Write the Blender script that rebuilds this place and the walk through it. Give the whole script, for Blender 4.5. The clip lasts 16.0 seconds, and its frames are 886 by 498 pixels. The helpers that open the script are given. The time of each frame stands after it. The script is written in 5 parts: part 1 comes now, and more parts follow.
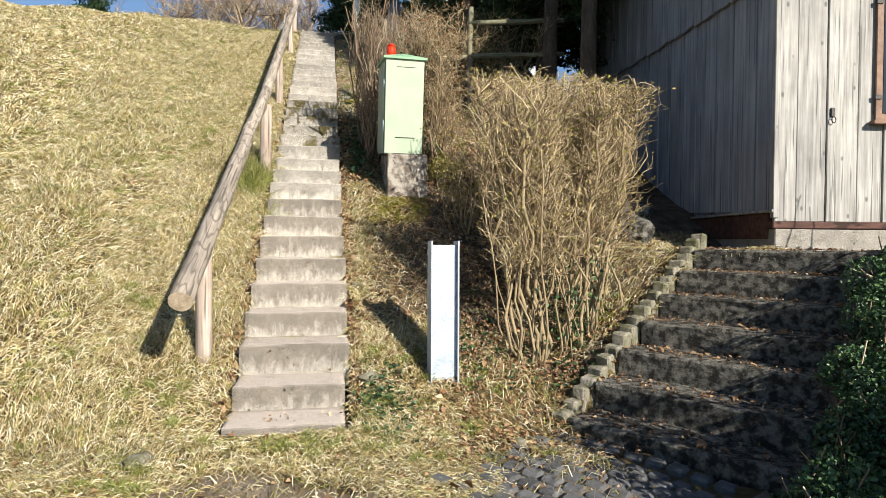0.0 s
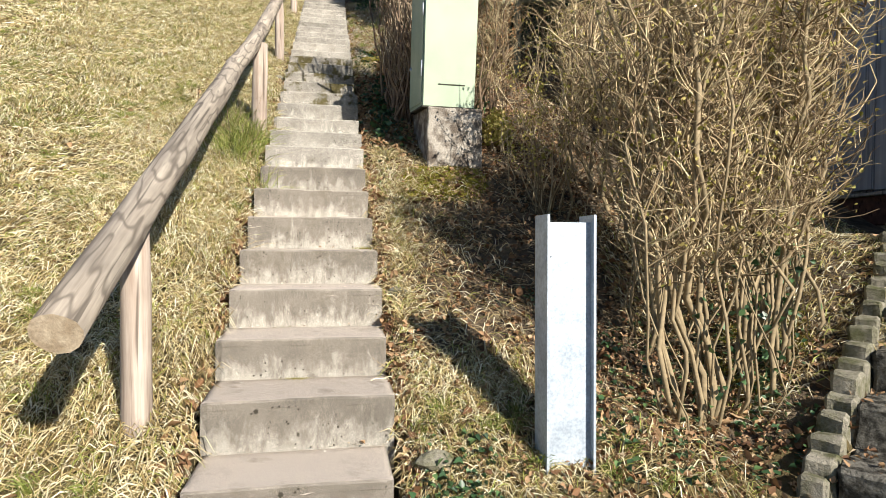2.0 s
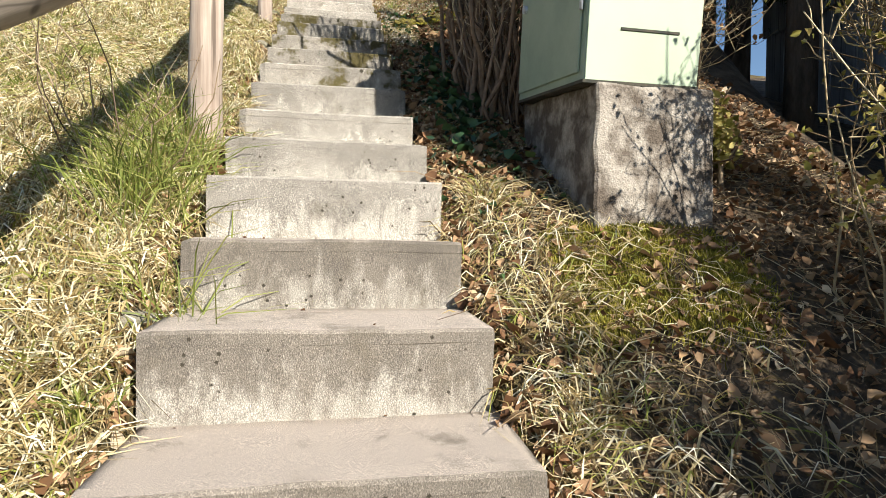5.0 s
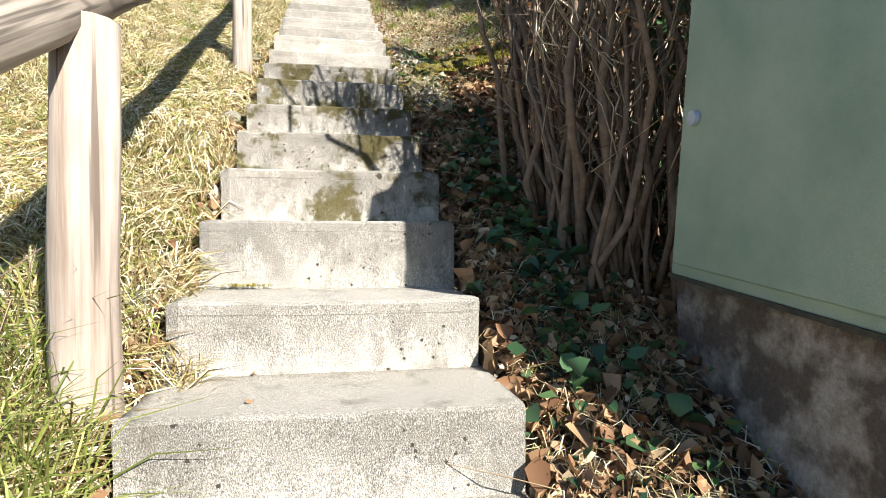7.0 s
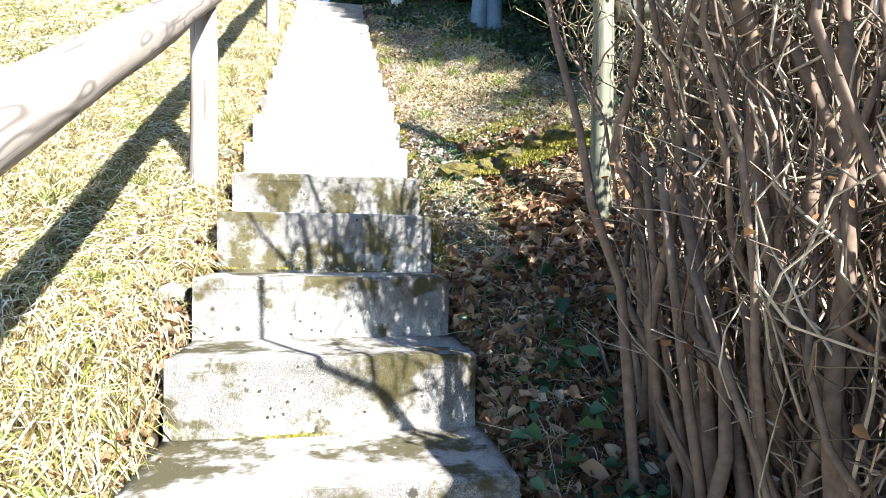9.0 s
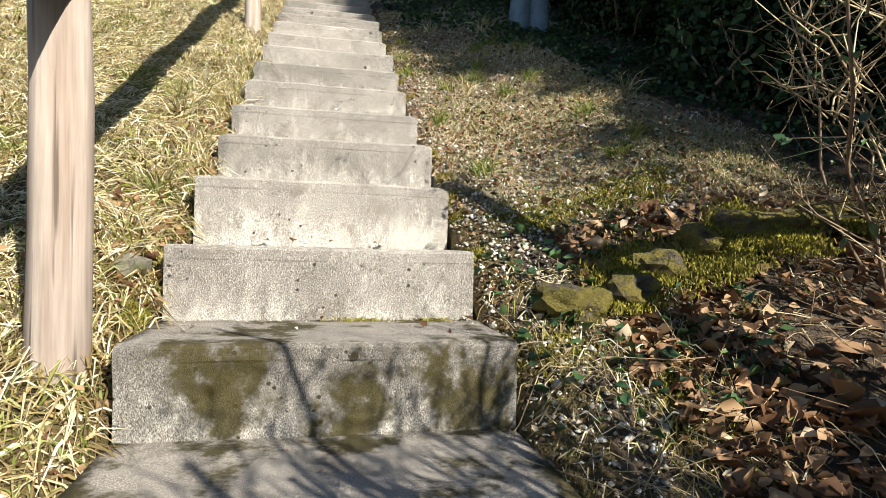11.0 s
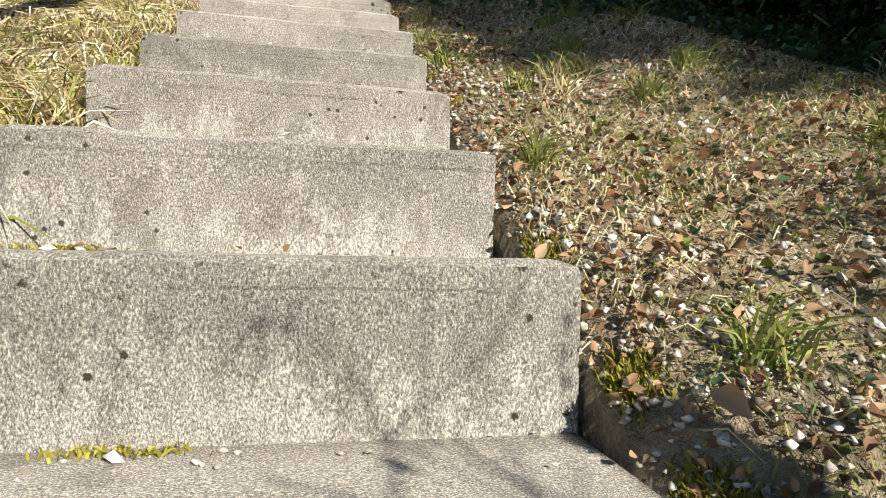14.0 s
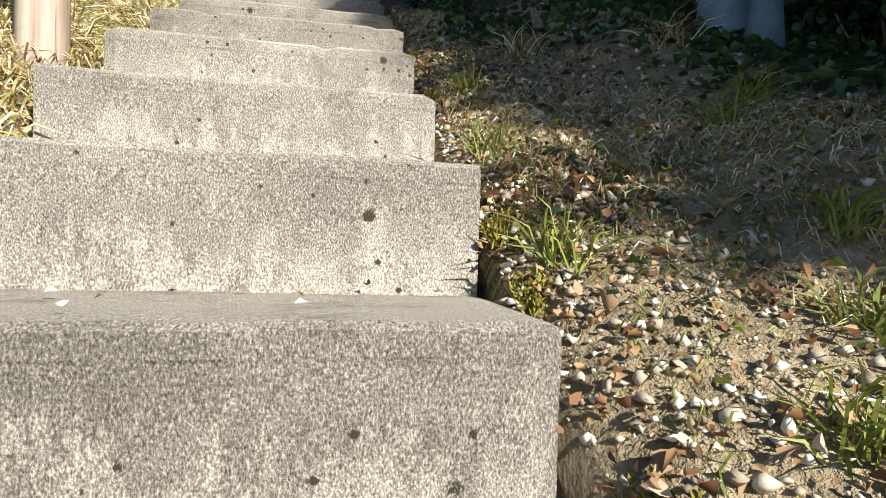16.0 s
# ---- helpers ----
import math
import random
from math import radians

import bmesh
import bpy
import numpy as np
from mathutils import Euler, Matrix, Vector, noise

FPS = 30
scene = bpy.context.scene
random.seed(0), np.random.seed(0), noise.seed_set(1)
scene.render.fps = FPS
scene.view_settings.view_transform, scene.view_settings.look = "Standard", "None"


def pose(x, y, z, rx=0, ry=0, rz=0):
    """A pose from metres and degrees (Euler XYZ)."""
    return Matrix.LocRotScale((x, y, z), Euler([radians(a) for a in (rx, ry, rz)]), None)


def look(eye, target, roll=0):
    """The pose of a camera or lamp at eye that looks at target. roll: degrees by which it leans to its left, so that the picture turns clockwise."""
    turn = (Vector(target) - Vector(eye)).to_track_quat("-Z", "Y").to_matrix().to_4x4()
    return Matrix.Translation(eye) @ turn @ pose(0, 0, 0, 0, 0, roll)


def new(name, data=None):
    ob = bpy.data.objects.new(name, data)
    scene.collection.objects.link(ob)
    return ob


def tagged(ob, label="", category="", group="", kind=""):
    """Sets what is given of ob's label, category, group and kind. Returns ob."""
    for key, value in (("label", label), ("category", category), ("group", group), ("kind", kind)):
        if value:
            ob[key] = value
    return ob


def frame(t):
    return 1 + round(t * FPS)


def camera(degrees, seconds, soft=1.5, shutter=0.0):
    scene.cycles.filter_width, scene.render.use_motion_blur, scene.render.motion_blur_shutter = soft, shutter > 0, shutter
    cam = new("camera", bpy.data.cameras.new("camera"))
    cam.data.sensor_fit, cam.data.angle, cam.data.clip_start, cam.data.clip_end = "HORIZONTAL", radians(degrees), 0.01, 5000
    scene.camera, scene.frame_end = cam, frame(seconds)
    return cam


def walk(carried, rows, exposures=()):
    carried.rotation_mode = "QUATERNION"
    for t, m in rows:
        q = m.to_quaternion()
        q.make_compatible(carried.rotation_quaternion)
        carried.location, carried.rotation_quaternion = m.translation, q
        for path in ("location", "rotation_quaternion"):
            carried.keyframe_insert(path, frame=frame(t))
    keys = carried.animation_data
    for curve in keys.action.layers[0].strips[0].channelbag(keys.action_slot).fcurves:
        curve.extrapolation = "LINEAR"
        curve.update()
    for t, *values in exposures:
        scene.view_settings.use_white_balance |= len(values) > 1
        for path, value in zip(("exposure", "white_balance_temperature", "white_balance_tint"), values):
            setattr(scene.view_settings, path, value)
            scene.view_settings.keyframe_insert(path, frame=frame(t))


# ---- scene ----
cam = camera(73.3, 16.0, 0.5)
PATH = [
    (0, (0.269, -4.656, 1.598), (0.657, -2.694, 1.57), 0.6),
    (0.5, (0.161, -4.294, 1.425), (0.548, -2.332, 1.382), 0.8),
    (1, (0.129, -3.693, 1.439), (0.513, -1.73, 1.413), 0.6),
    (1.5, (0.157, -2.974, 1.476), (0.546, -1.012, 1.444), 0.5),
    (2, (0.145, -2.233, 1.467), (0.521, -0.269, 1.435), 0.6),
    (2.5, (0.092, -1.46, 1.484), (0.473, 0.503, 1.451), 0.3),
    (3, (0.06, -0.709, 1.502), (0.431, 1.256, 1.466), 0.1),
    (3.2, (0.04, -0.464, 1.515), (0.413, 1.501, 1.491), 0.8),
    (5.5, (-0.01, 1.791, 2.361), (0.362, 3.756, 2.327), 0.7),
    (6, (-0.106, 2.13, 2.555), (0.286, 4.091, 2.537), 1.2),
    (6.5, (-0.117, 2.518, 2.773), (0.282, 4.478, 2.76), 0.4),
    (7, (-0.001, 2.95, 3.037), (0.368, 4.916, 3.011), 0.1),
    (7.5, (-0.064, 3.281, 3.294), (0.323, 5.243, 3.263), 0.6),
    (8, (-0.037, 3.573, 3.483), (0.355, 5.535, 3.467), 0.8),
    (8.5, (0.024, 3.933, 3.686), (0.408, 5.896, 3.69), 0.9),
    (9, (0.002, 4.252, 3.941), (0.383, 6.216, 3.951), 0.6),
    (9.5, (0.1, 4.638, 4.155), (0.466, 6.604, 4.14), 0.4),
    (10, (0.061, 5.039, 4.362), (0.436, 7.003, 4.354), 1.1),
    (12.3, (-0.051, 6.945, 4.672), (0.365, 8.901, 4.687), 1.1),
    (12.5, (-0.049, 7.019, 4.692), (0.361, 8.976, 4.702), 0.9),
    (13, (-0.019, 7.344, 4.753), (0.395, 9.3, 4.775), 1.0),
    (14, (0.123, 8.007, 5.088), (0.515, 9.968, 5.121), 1.1),
    (14.8, (0.172, 8.526, 5.424), (0.587, 10.482, 5.432), 1.6),
    (15.5, (0.221, 9.068, 5.666), (0.611, 11.029, 5.714), 1.4),
    (16, (0.198, 9.463, 5.89), (0.582, 11.426, 5.926), 1.4),
]
EXPOSURES = [
    (0.0, 0.94, 6500, 10), (3.2, 0.94, 6500, 10), (5.5, 1.04, 6500, 10), (6.5, 1.05, 6400, 10),
    (7.0, 1.43, 6200, 10), (7.5, 1.76, 6000, 10), (8.0, 2.08, 5800, 10), (9.0, 2.23, 5650, 10),
    (9.6, 2.08, 5700, 10), (10.0, 1.73, 6000, 10), (10.2, 1.51, 6150, 10), (12.3, 0.82, 6500, 10),
    (14.0, 0.88, 6500, 10), (16.0, 1.05, 6500, 10),
]
walk(cam, [(t, look(e, g, r)) for t, e, g, r in PATH], EXPOSURES)

# ---- light ----
SUN_EL, SUN_AZ = 28.5, 153.5
world = bpy.data.worlds.new("sky")
scene.world = world
world.use_nodes = True
wn = world.node_tree.nodes
sky = wn.new("ShaderNodeTexSky")
sky.sky_type = "NISHITA"
sky.sun_disc = False
sky.dust_density, sky.ozone_density = 0.15, 3.5
sky.sun_elevation, sky.sun_rotation = radians(SUN_EL), radians(SUN_AZ)
wn["Background"].inputs["Strength"].default_value = 0.066
world.node_tree.links.new(sky.outputs[0], wn["Background"].inputs["Color"])
sun = new("sun", bpy.data.lights.new("sun", "SUN"))
sun.data.energy, sun.data.angle, sun.data.color = 5.0, radians(0.55), (1.0, 0.94, 0.84)
TO_SUN = Vector((math.sin(radians(SUN_AZ)) * math.cos(radians(SUN_EL)), math.cos(radians(SUN_AZ)) * math.cos(radians(SUN_EL)), math.sin(radians(SUN_EL))))
sun.matrix_world = look(TO_SUN * 60, (0, 0, 0))


# ---- materials ----
def ramp(nt, fac, stops):
    n = nt.nodes.new("ShaderNodeValToRGB")
    el = n.color_ramp.elements
    while len(el) < len(stops):
        el.new(0.5)
    for e, (p, c) in zip(el, stops):
        e.position, e.color = p, (*c, 1) if len(c) == 3 else c
    nt.links.new(fac, n.inputs[0])
    return n.outputs[0]


def tex(nt, scale, detail=6, rough=0.6, stretch=(1, 1, 1), kind="noise"):
    co = nt.nodes.new("ShaderNodeTexCoord")
    mp = nt.nodes.new("ShaderNodeMapping")
    mp.inputs["Scale"].default_value = stretch
    # every object gets its own piece of the pattern
    info = nt.nodes.new("ShaderNodeObjectInfo")
    far = nt.nodes.new("ShaderNodeVectorMath")
    far.operation = "MULTIPLY_ADD"
    nt.links.new(info.outputs["Random"], far.inputs[0])
    far.inputs[1].default_value = (53.0, 17.0, 91.0)
    nt.links.new(co.outputs["Object"], far.inputs[2])
    nt.links.new(far.outputs[0], mp.inputs[0])
    if kind == "noise":
        n = nt.nodes.new("ShaderNodeTexNoise")
        n.inputs["Detail"].default_value, n.inputs["Roughness"].default_value = detail, rough
    else:
        n = nt.nodes.new("ShaderNodeTexVoronoi")
    n.inputs["Scale"].default_value = scale
    nt.links.new(mp.outputs[0], n.inputs["Vector"])
    return n.outputs["Distance" if kind != "noise" else 0]


def mix(nt, fac, a, b, mode="MIX"):
    n = nt.nodes.new("ShaderNodeMix")
    n.data_type, n.blend_type = "RGBA", mode
    for i, v in ((0, fac), (6, a), (7, b)):
        if isinstance(v, (int, float)):
            n.inputs[i].default_value = v
        elif isinstance(v, tuple):
            n.inputs[i].default_value = (*v, 1)
        else:
            nt.links.new(v, n.inputs[i])
    return n.outputs[2]


def bump(nt, bsdf, height, strength=0.4, dist=0.01):
    b = nt.nodes.new("ShaderNodeBump")
    b.inputs["Strength"].default_value, b.inputs["Distance"].default_value = strength, dist
    nt.links.new(height, b.inputs["Height"])
    nt.links.new(b.outputs[0], bsdf.inputs["Normal"])


def material(name, rough=0.85, spec=0.3):
    m = bpy.data.materials.new(name)
    m.use_nodes = True
    b = m.node_tree.nodes["Principled BSDF"]
    b.inputs["Roughness"].default_value = rough
    b.inputs["Specular IOR Level"].default_value = spec
    return m, m.node_tree, b


def blotchy(name, c1, c2, scale, rough=0.85, fine=None, stretch=(1, 1, 1), bumps=0.3, dist=0.01, spec=0.3, lo=0.35, hi=0.65):
    """Two colours in soft blotches with a finer grain over them."""
    m, nt, b = material(name, rough, spec)
    big = tex(nt, scale, 5, 0.6, stretch)
    col = ramp(nt, big, [(lo, c1), (hi, c2)])
    grain = tex(nt, fine or scale * 12, 4, 0.7, stretch)
    col = mix(nt, 0.55, col, ramp(nt, grain, [(0.3, (0.45, 0.45, 0.45)), (0.7, (1.25, 1.25, 1.25))]), "MULTIPLY")
    nt.links.new(col, b.inputs["Base Color"])
    bump(nt, b, grain, bumps, dist)
    return m


def per_island(name, stops, rough=0.7, spec=0.2, through_light=0.0, grain=0.0):
    """A colour of its own for each blade, leaf or twig."""
    m, nt, b = material(name, rough, spec)
    g = nt.nodes.new("ShaderNodeNewGeometry")
    col = ramp(nt, g.outputs["Random Per Island"], stops)
    if grain:
        col = mix(nt, 0.7, col, ramp(nt, tex(nt, grain, 4), [(0.3, (0.5, 0.5, 0.5)), (0.7, (1.3, 1.3, 1.3))]), "MULTIPLY")
    nt.links.new(col, b.inputs["Base Color"])
    if through_light:
        t = nt.nodes.new("ShaderNodeBsdfTranslucent")
        nt.links.new(col, t.inputs[0])
        ms = nt.nodes.new("ShaderNodeMixShader")
        ms.inputs[0].default_value = through_light
        nt.links.new(b.outputs[0], ms.inputs[1])
        nt.links.new(t.outputs[0], ms.inputs[2])
        nt.links.new(ms.outputs[0], nt.nodes["Material Output"].inputs[0])
    return m


def concrete(name, moss=0.0, base=(0.25, 0.23, 0.202), bloom=0.85, top_tone=(0.49, 0.445, 0.385), grit=0.9):
    """Old cast concrete: coarse grains, lime at the foot of each face, paler treads, pits, lichen spots."""
    m, nt, b = material(name, 0.93, 0.2)
    info = nt.nodes.new("ShaderNodeObjectInfo")
    co = nt.nodes.new("ShaderNodeTexCoord")
    geo = nt.nodes.new("ShaderNodeNewGeometry")
    sep = nt.nodes.new("ShaderNodeSeparateXYZ")
    nt.links.new(co.outputs["Object"], sep.inputs[0])
    nrm = nt.nodes.new("ShaderNodeSeparateXYZ")
    nt.links.new(geo.outputs["Normal"], nrm.inputs[0])

    def calc(op, u, v):
        n = nt.nodes.new("ShaderNodeMath")
        n.operation = op
        for i, q in enumerate((u, v)):
            if isinstance(q, (int, float)):
                n.inputs[i].default_value = q
            else:
                nt.links.new(q, n.inputs[i])
        return n.outputs[0]
    wide = tex(nt, 2.8, 6, 0.65)
    col = ramp(nt, wide, [(0.32, tuple(c * 0.74 for c in base)), (0.5, base), (0.7, tuple(c * 1.25 for c in base))])
    # lime bloom, thickest low on the risers
    streak = tex(nt, 9, 7, 0.75, (1.6, 1, 0.6))
    lime = calc("ADD", calc("MULTIPLY", sep.outputs["Z"], -1.35), calc("MULTIPLY", streak, 1.0))
    col = mix(nt, ramp(nt, lime, [(0.66, (0, 0, 0)), (0.86, (bloom, bloom, bloom))]), col, (0.52, 0.49, 0.43))
    # paler colour on faces that point up
    col = mix(nt, ramp(nt, calc("ADD", nrm.outputs["Z"], calc("MULTIPLY", wide, 0.25)), [(0.75, (0, 0, 0)), (1.1, (0.8, 0.8, 0.8))]), col, top_tone)
    grain = tex(nt, 350, 5, 0.75, (1, 1, 0.6))
    col = mix(nt, grit, col, ramp(nt, grain, [(0.38, (0.22, 0.21, 0.19)), (0.46, (0.72, 0.72, 0.71)), (0.54, (1.12, 1.12, 1.1)), (0.62, (2.3, 2.27, 2.2))]), "MULTIPLY")
    dirt = tex(nt, 6.5, 6, 0.7)
    col = mix(nt, ramp(nt, dirt, [(0.54, (0, 0, 0)), (0.72, (0.6, 0.6, 0.6))]), col, (0.12, 0.10, 0.07))
    pick = tex(nt, 3.1, 3, 0.5)
    for sc, size, lo in ((24, 0.11, 0.50), (8.5, 0.09, 0.54)):
        pits = tex(nt, sc, 2, 0.5, kind="voronoi")
        pm = mix(nt, 1.0, ramp(nt, calc("ADD", pits, calc("MULTIPLY", calc("SUBTRACT", grain, 0.5), 0.2)), [(size, (1, 1, 1)), (size * 1.5, (0, 0, 0))]), ramp(nt, pick, [(lo, (0, 0, 0)), (lo + 0.02, (1, 1, 1))]), "MULTIPLY")
        pm = mix(nt, 1.0, pm, ramp(nt, nrm.outputs["Z"], [(0.3, (1, 1, 1)), (0.6, (0, 0, 0))]), "MULTIPLY")
        col = mix(nt, pm, col, (0.055, 0.048, 0.035))
    if moss:
        mk = mix(nt, 0.22, tex(nt, 3.4, 6, 0.7), grain)
        col = mix(nt, ramp(nt, mk, [(0.585 - moss * 0.07, (0, 0, 0)), (0.61 - moss * 0.05, (0.92, 0.92, 0.92))]), col, mix(nt, grain, (0.02, 0.018, 0.006), (0.125, 0.10, 0.024)))
    tone = nt.nodes.new("ShaderNodeMapRange")
    tone.inputs[3].default_value, tone.inputs[4].default_value = 0.86, 1.12
    nt.links.new(info.outputs["Random"], tone.inputs[0])
    tv = nt.nodes.new("ShaderNodeCombineColor")
    for i in range(3):
        nt.links.new(tone.outputs[0], tv.inputs[i])
    col = mix(nt, 1.0, col, tv.outputs[0], "MULTIPLY")
    nt.links.new(col, b.inputs["Base Color"])
    bump(nt, b, grain, 0.9, 0.006)
    return m


def timber(name, dark, light, scale=2.0, along=(1, 1, 0.06), rings=18, rough=0.8, knots=True, rings_on=False):
    """Weathered wood: streaks along the grain, cracks and knots."""
    m, nt, b = material(name, rough, 0.25)
    s = tex(nt, scale * rings, 5, 0.65, along)
    col = ramp(nt, s, [(0.3, dark), (0.5, tuple((a + c) / 2 for a, c in zip(dark, light))), (0.66, light)])
    w = tex(nt, scale, 4, 0.6)
    col = mix(nt, 0.8, col, ramp(nt, w, [(0.3, (0.62, 0.62, 0.62)), (0.7, (1.2, 1.19, 1.17))]), "MULTIPLY")
    crack = tex(nt, scale * rings * 1.6, 3, 0.5, (along[0], along[1], along[2] * 0.5))
    col = mix(nt, ramp(nt, crack, [(0.33, (0.75, 0.75, 0.75)), (0.40, (0, 0, 0))]), col, tuple(c * 0.3 for c in dark))
    if rings_on:
        r1 = tex(nt, 3.4, 3, 0.55, (1, 1, 0.22))
        mm = nt.nodes.new("ShaderNodeMath")
        mm.operation = "PINGPONG"
        mul = nt.nodes.new("ShaderNodeMath")
        mul.operation = "MULTIPLY"
        mul.inputs[1].default_value = 11.0
        nt.links.new(r1, mul.inputs[0])
        nt.links.new(mul.outputs[0], mm.inputs[0])
        mm.inputs[1].default_value = 0.5
        col = mix(nt, ramp(nt, mm.outputs[0], [(0.03, (0.7, 0.7, 0.7)), (0.16, (0, 0, 0))]), col, tuple(c * 0.5 for c in dark))
    if knots:
        k = tex(nt, 5.5, 2, 0.5, (1, 1, 0.6), "voronoi")
        col = mix(nt, ramp(nt, k, [(0.07, (0.8, 0.8, 0.8)), (0.13, (0, 0, 0))]), col, tuple(c * 0.45 for c in dark))
    nt.links.new(col, b.inputs["Base Color"])
    bump(nt, b, s, 0.35, 0.004)
    return m


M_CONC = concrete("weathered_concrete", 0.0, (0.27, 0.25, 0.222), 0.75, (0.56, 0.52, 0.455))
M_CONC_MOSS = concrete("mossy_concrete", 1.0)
# darker, browner base with paler treads for the nine lowest steps
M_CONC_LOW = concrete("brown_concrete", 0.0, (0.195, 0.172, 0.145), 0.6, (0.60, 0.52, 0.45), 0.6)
M_PLINTH = blotchy("plinth_concrete", (0.13, 0.105, 0.082), (0.40, 0.36, 0.305), 7, 0.95, 75, bumps=0.9, dist=0.014, lo=0.42, hi=0.58)
M_STONE = blotchy("rough_stone", (0.035, 0.032, 0.025), (0.24, 0.225, 0.19), 13, 0.95, 55, bumps=1.0, dist=0.04, lo=0.42, hi=0.6)
M_KERB = blotchy("kerb_stone", (0.10, 0.10, 0.045), (0.32, 0.29, 0.23), 9, 0.95, 60, bumps=0.8, dist=0.02)
M_COBBLE = blotchy("cobble_stone", (0.06, 0.06, 0.06), (0.14, 0.14, 0.14), 5, 0.9, 60, bumps=0.6)
M_LOG = timber("log_rail_wood", (0.18, 0.148, 0.12), (0.42, 0.365, 0.30), 1.6, (1, 1, 0.05), 14, rings_on=True)
M_POST = timber("post_wood", (0.23, 0.17, 0.13), (0.48, 0.41, 0.35), 1.5, (1, 1, 0.05), 16, knots=False)
M_LOGEND = blotchy("log_end_wood", (0.32, 0.245, 0.165), (0.50, 0.41, 0.30), 20, 0.85, 90)
M_FENCE = timber("old_fence_wood", (0.09, 0.09, 0.06), (0.27, 0.26, 0.17), 2.2, (1, 1, 0.07), 18)
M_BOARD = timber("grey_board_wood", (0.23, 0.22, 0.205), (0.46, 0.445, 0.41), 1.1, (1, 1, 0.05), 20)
# bluish boards: the unlit side wall's shade is put into the wood colour
M_BOARD_SHADE = timber("shade_tinted_board_wood", (0.23, 0.24, 0.265), (0.39, 0.405, 0.435), 0.9, (1, 1, 0.04), 16, knots=False)
M_BEAM = timber("red_brown_beam", (0.055, 0.028, 0.022), (0.13, 0.065, 0.05), 1.4, (0.2, 1, 1), 10)
# one cabinet green: front paint lightened for sunlight, body paint darkened for shade
M_GREEN_LIT = blotchy("sunlit_green_paint", (0.36, 0.445, 0.31), (0.425, 0.505, 0.36), 2.2, 0.55, 300, bumps=0.06, spec=0.4)
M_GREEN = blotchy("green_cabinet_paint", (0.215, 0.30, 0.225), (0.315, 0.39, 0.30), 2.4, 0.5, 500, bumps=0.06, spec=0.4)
M_GREEN_LID = blotchy("green_lid_paint", (0.20, 0.37, 0.22), (0.28, 0.46, 0.28), 5, 0.5, 60, bumps=0.06, spec=0.4)
M_RUST = blotchy("dark_seam", (0.03, 0.035, 0.03), (0.08, 0.07, 0.05), 20, 0.8)
M_GALV = blotchy("galvanised_steel", (0.35, 0.40, 0.46), (0.46, 0.515, 0.58), 9, 0.5, 55, bumps=0.05, spec=0.5)
M_GALV.node_tree.nodes["Principled BSDF"].inputs["Metallic"].default_value = 0.25
M_IRON = blotchy("dark_iron", (0.04, 0.04, 0.04), (0.10, 0.09, 0.08), 30, 0.6)
M_SOIL = blotchy("meadow_soil", (0.06, 0.045, 0.02), (0.17, 0.13, 0.055), 2.5, 0.98, 40, bumps=0.9, dist=0.04)
M_DIRT = blotchy("dirt_path", (0.15, 0.115, 0.08), (0.26, 0.21, 0.15), 3, 0.98, 60, bumps=0.8, dist=0.02)
M_LITTER = blotchy("leaf_litter_soil", (0.05, 0.036, 0.024), (0.17, 0.125, 0.08), 6, 0.98, 45, bumps=1.0, dist=0.04)
M_GRAVEL = blotchy("gravel_soil", (0.19, 0.15, 0.09), (0.42, 0.345, 0.22), 8, 0.97, 50, bumps=1.0, dist=0.03)
M_PEBBLE = per_island("limestone_chips", [(0, (0.20, 0.165, 0.115)), (0.4, (0.40, 0.35, 0.27)), (0.75, (0.60, 0.56, 0.47)), (1, (0.80, 0.77, 0.69))], 0.9, 0.2, 0, 40)
M_STRAW = per_island("dry_grass", [(0, (0.09, 0.06, 0.025)), (0.26, (0.36, 0.265, 0.11)), (0.54, (0.69, 0.57, 0.31)), (0.82, (0.95, 0.89, 0.69)), (0.92, (0.27, 0.29, 0.06)), (1, (0.36, 0.39, 0.09))], 0.6, 0.3, 0.3)
M_GRASS = per_island("green_grass", [(0, (0.12, 0.155, 0.03)), (0.6, (0.235, 0.275, 0.06)), (1, (0.42, 0.40, 0.14))], 0.55, 0.3, 0.3)
M_LEAF = per_island("dead_leaves", [(0, (0.085, 0.042, 0.022)), (0.35, (0.22, 0.115, 0.055)), (0.7, (0.37, 0.24, 0.135)), (0.9, (0.42, 0.27, 0.14)), (1, (0.62, 0.52, 0.37))], 0.7, 0.25, 0.15)
M_IVY = per_island("ivy_leaves", [(0, (0.028, 0.06, 0.028)), (0.6, (0.055, 0.115, 0.045)), (1, (0.12, 0.195, 0.065))], 0.4, 0.4, 0.15)
M_MOSS = per_island("moss", [(0, (0.09, 0.078, 0.015)), (0.6, (0.22, 0.195, 0.03)), (1, (0.38, 0.34, 0.065))], 0.9, 0.1)
M_MOSSROCK = blotchy("mossy_rock", (0.12, 0.10, 0.075), (0.20, 0.165, 0.04), 13, 0.95, 120, bumps=1.0, dist=0.02, lo=0.38, hi=0.5)
M_TWIG = per_island("hedge_twigs", [(0, (0.11, 0.075, 0.045)), (0.4, (0.27, 0.195, 0.11)), (0.8, (0.48, 0.38, 0.225)), (1, (0.63, 0.53, 0.33))], 0.8, 0.2)
M_HSTEM = per_island("hedge_stems", [(0, (0.16, 0.115, 0.065)), (0.5, (0.36, 0.285, 0.17)), (1, (0.58, 0.49, 0.33))], 0.8, 0.2, 0, 25)
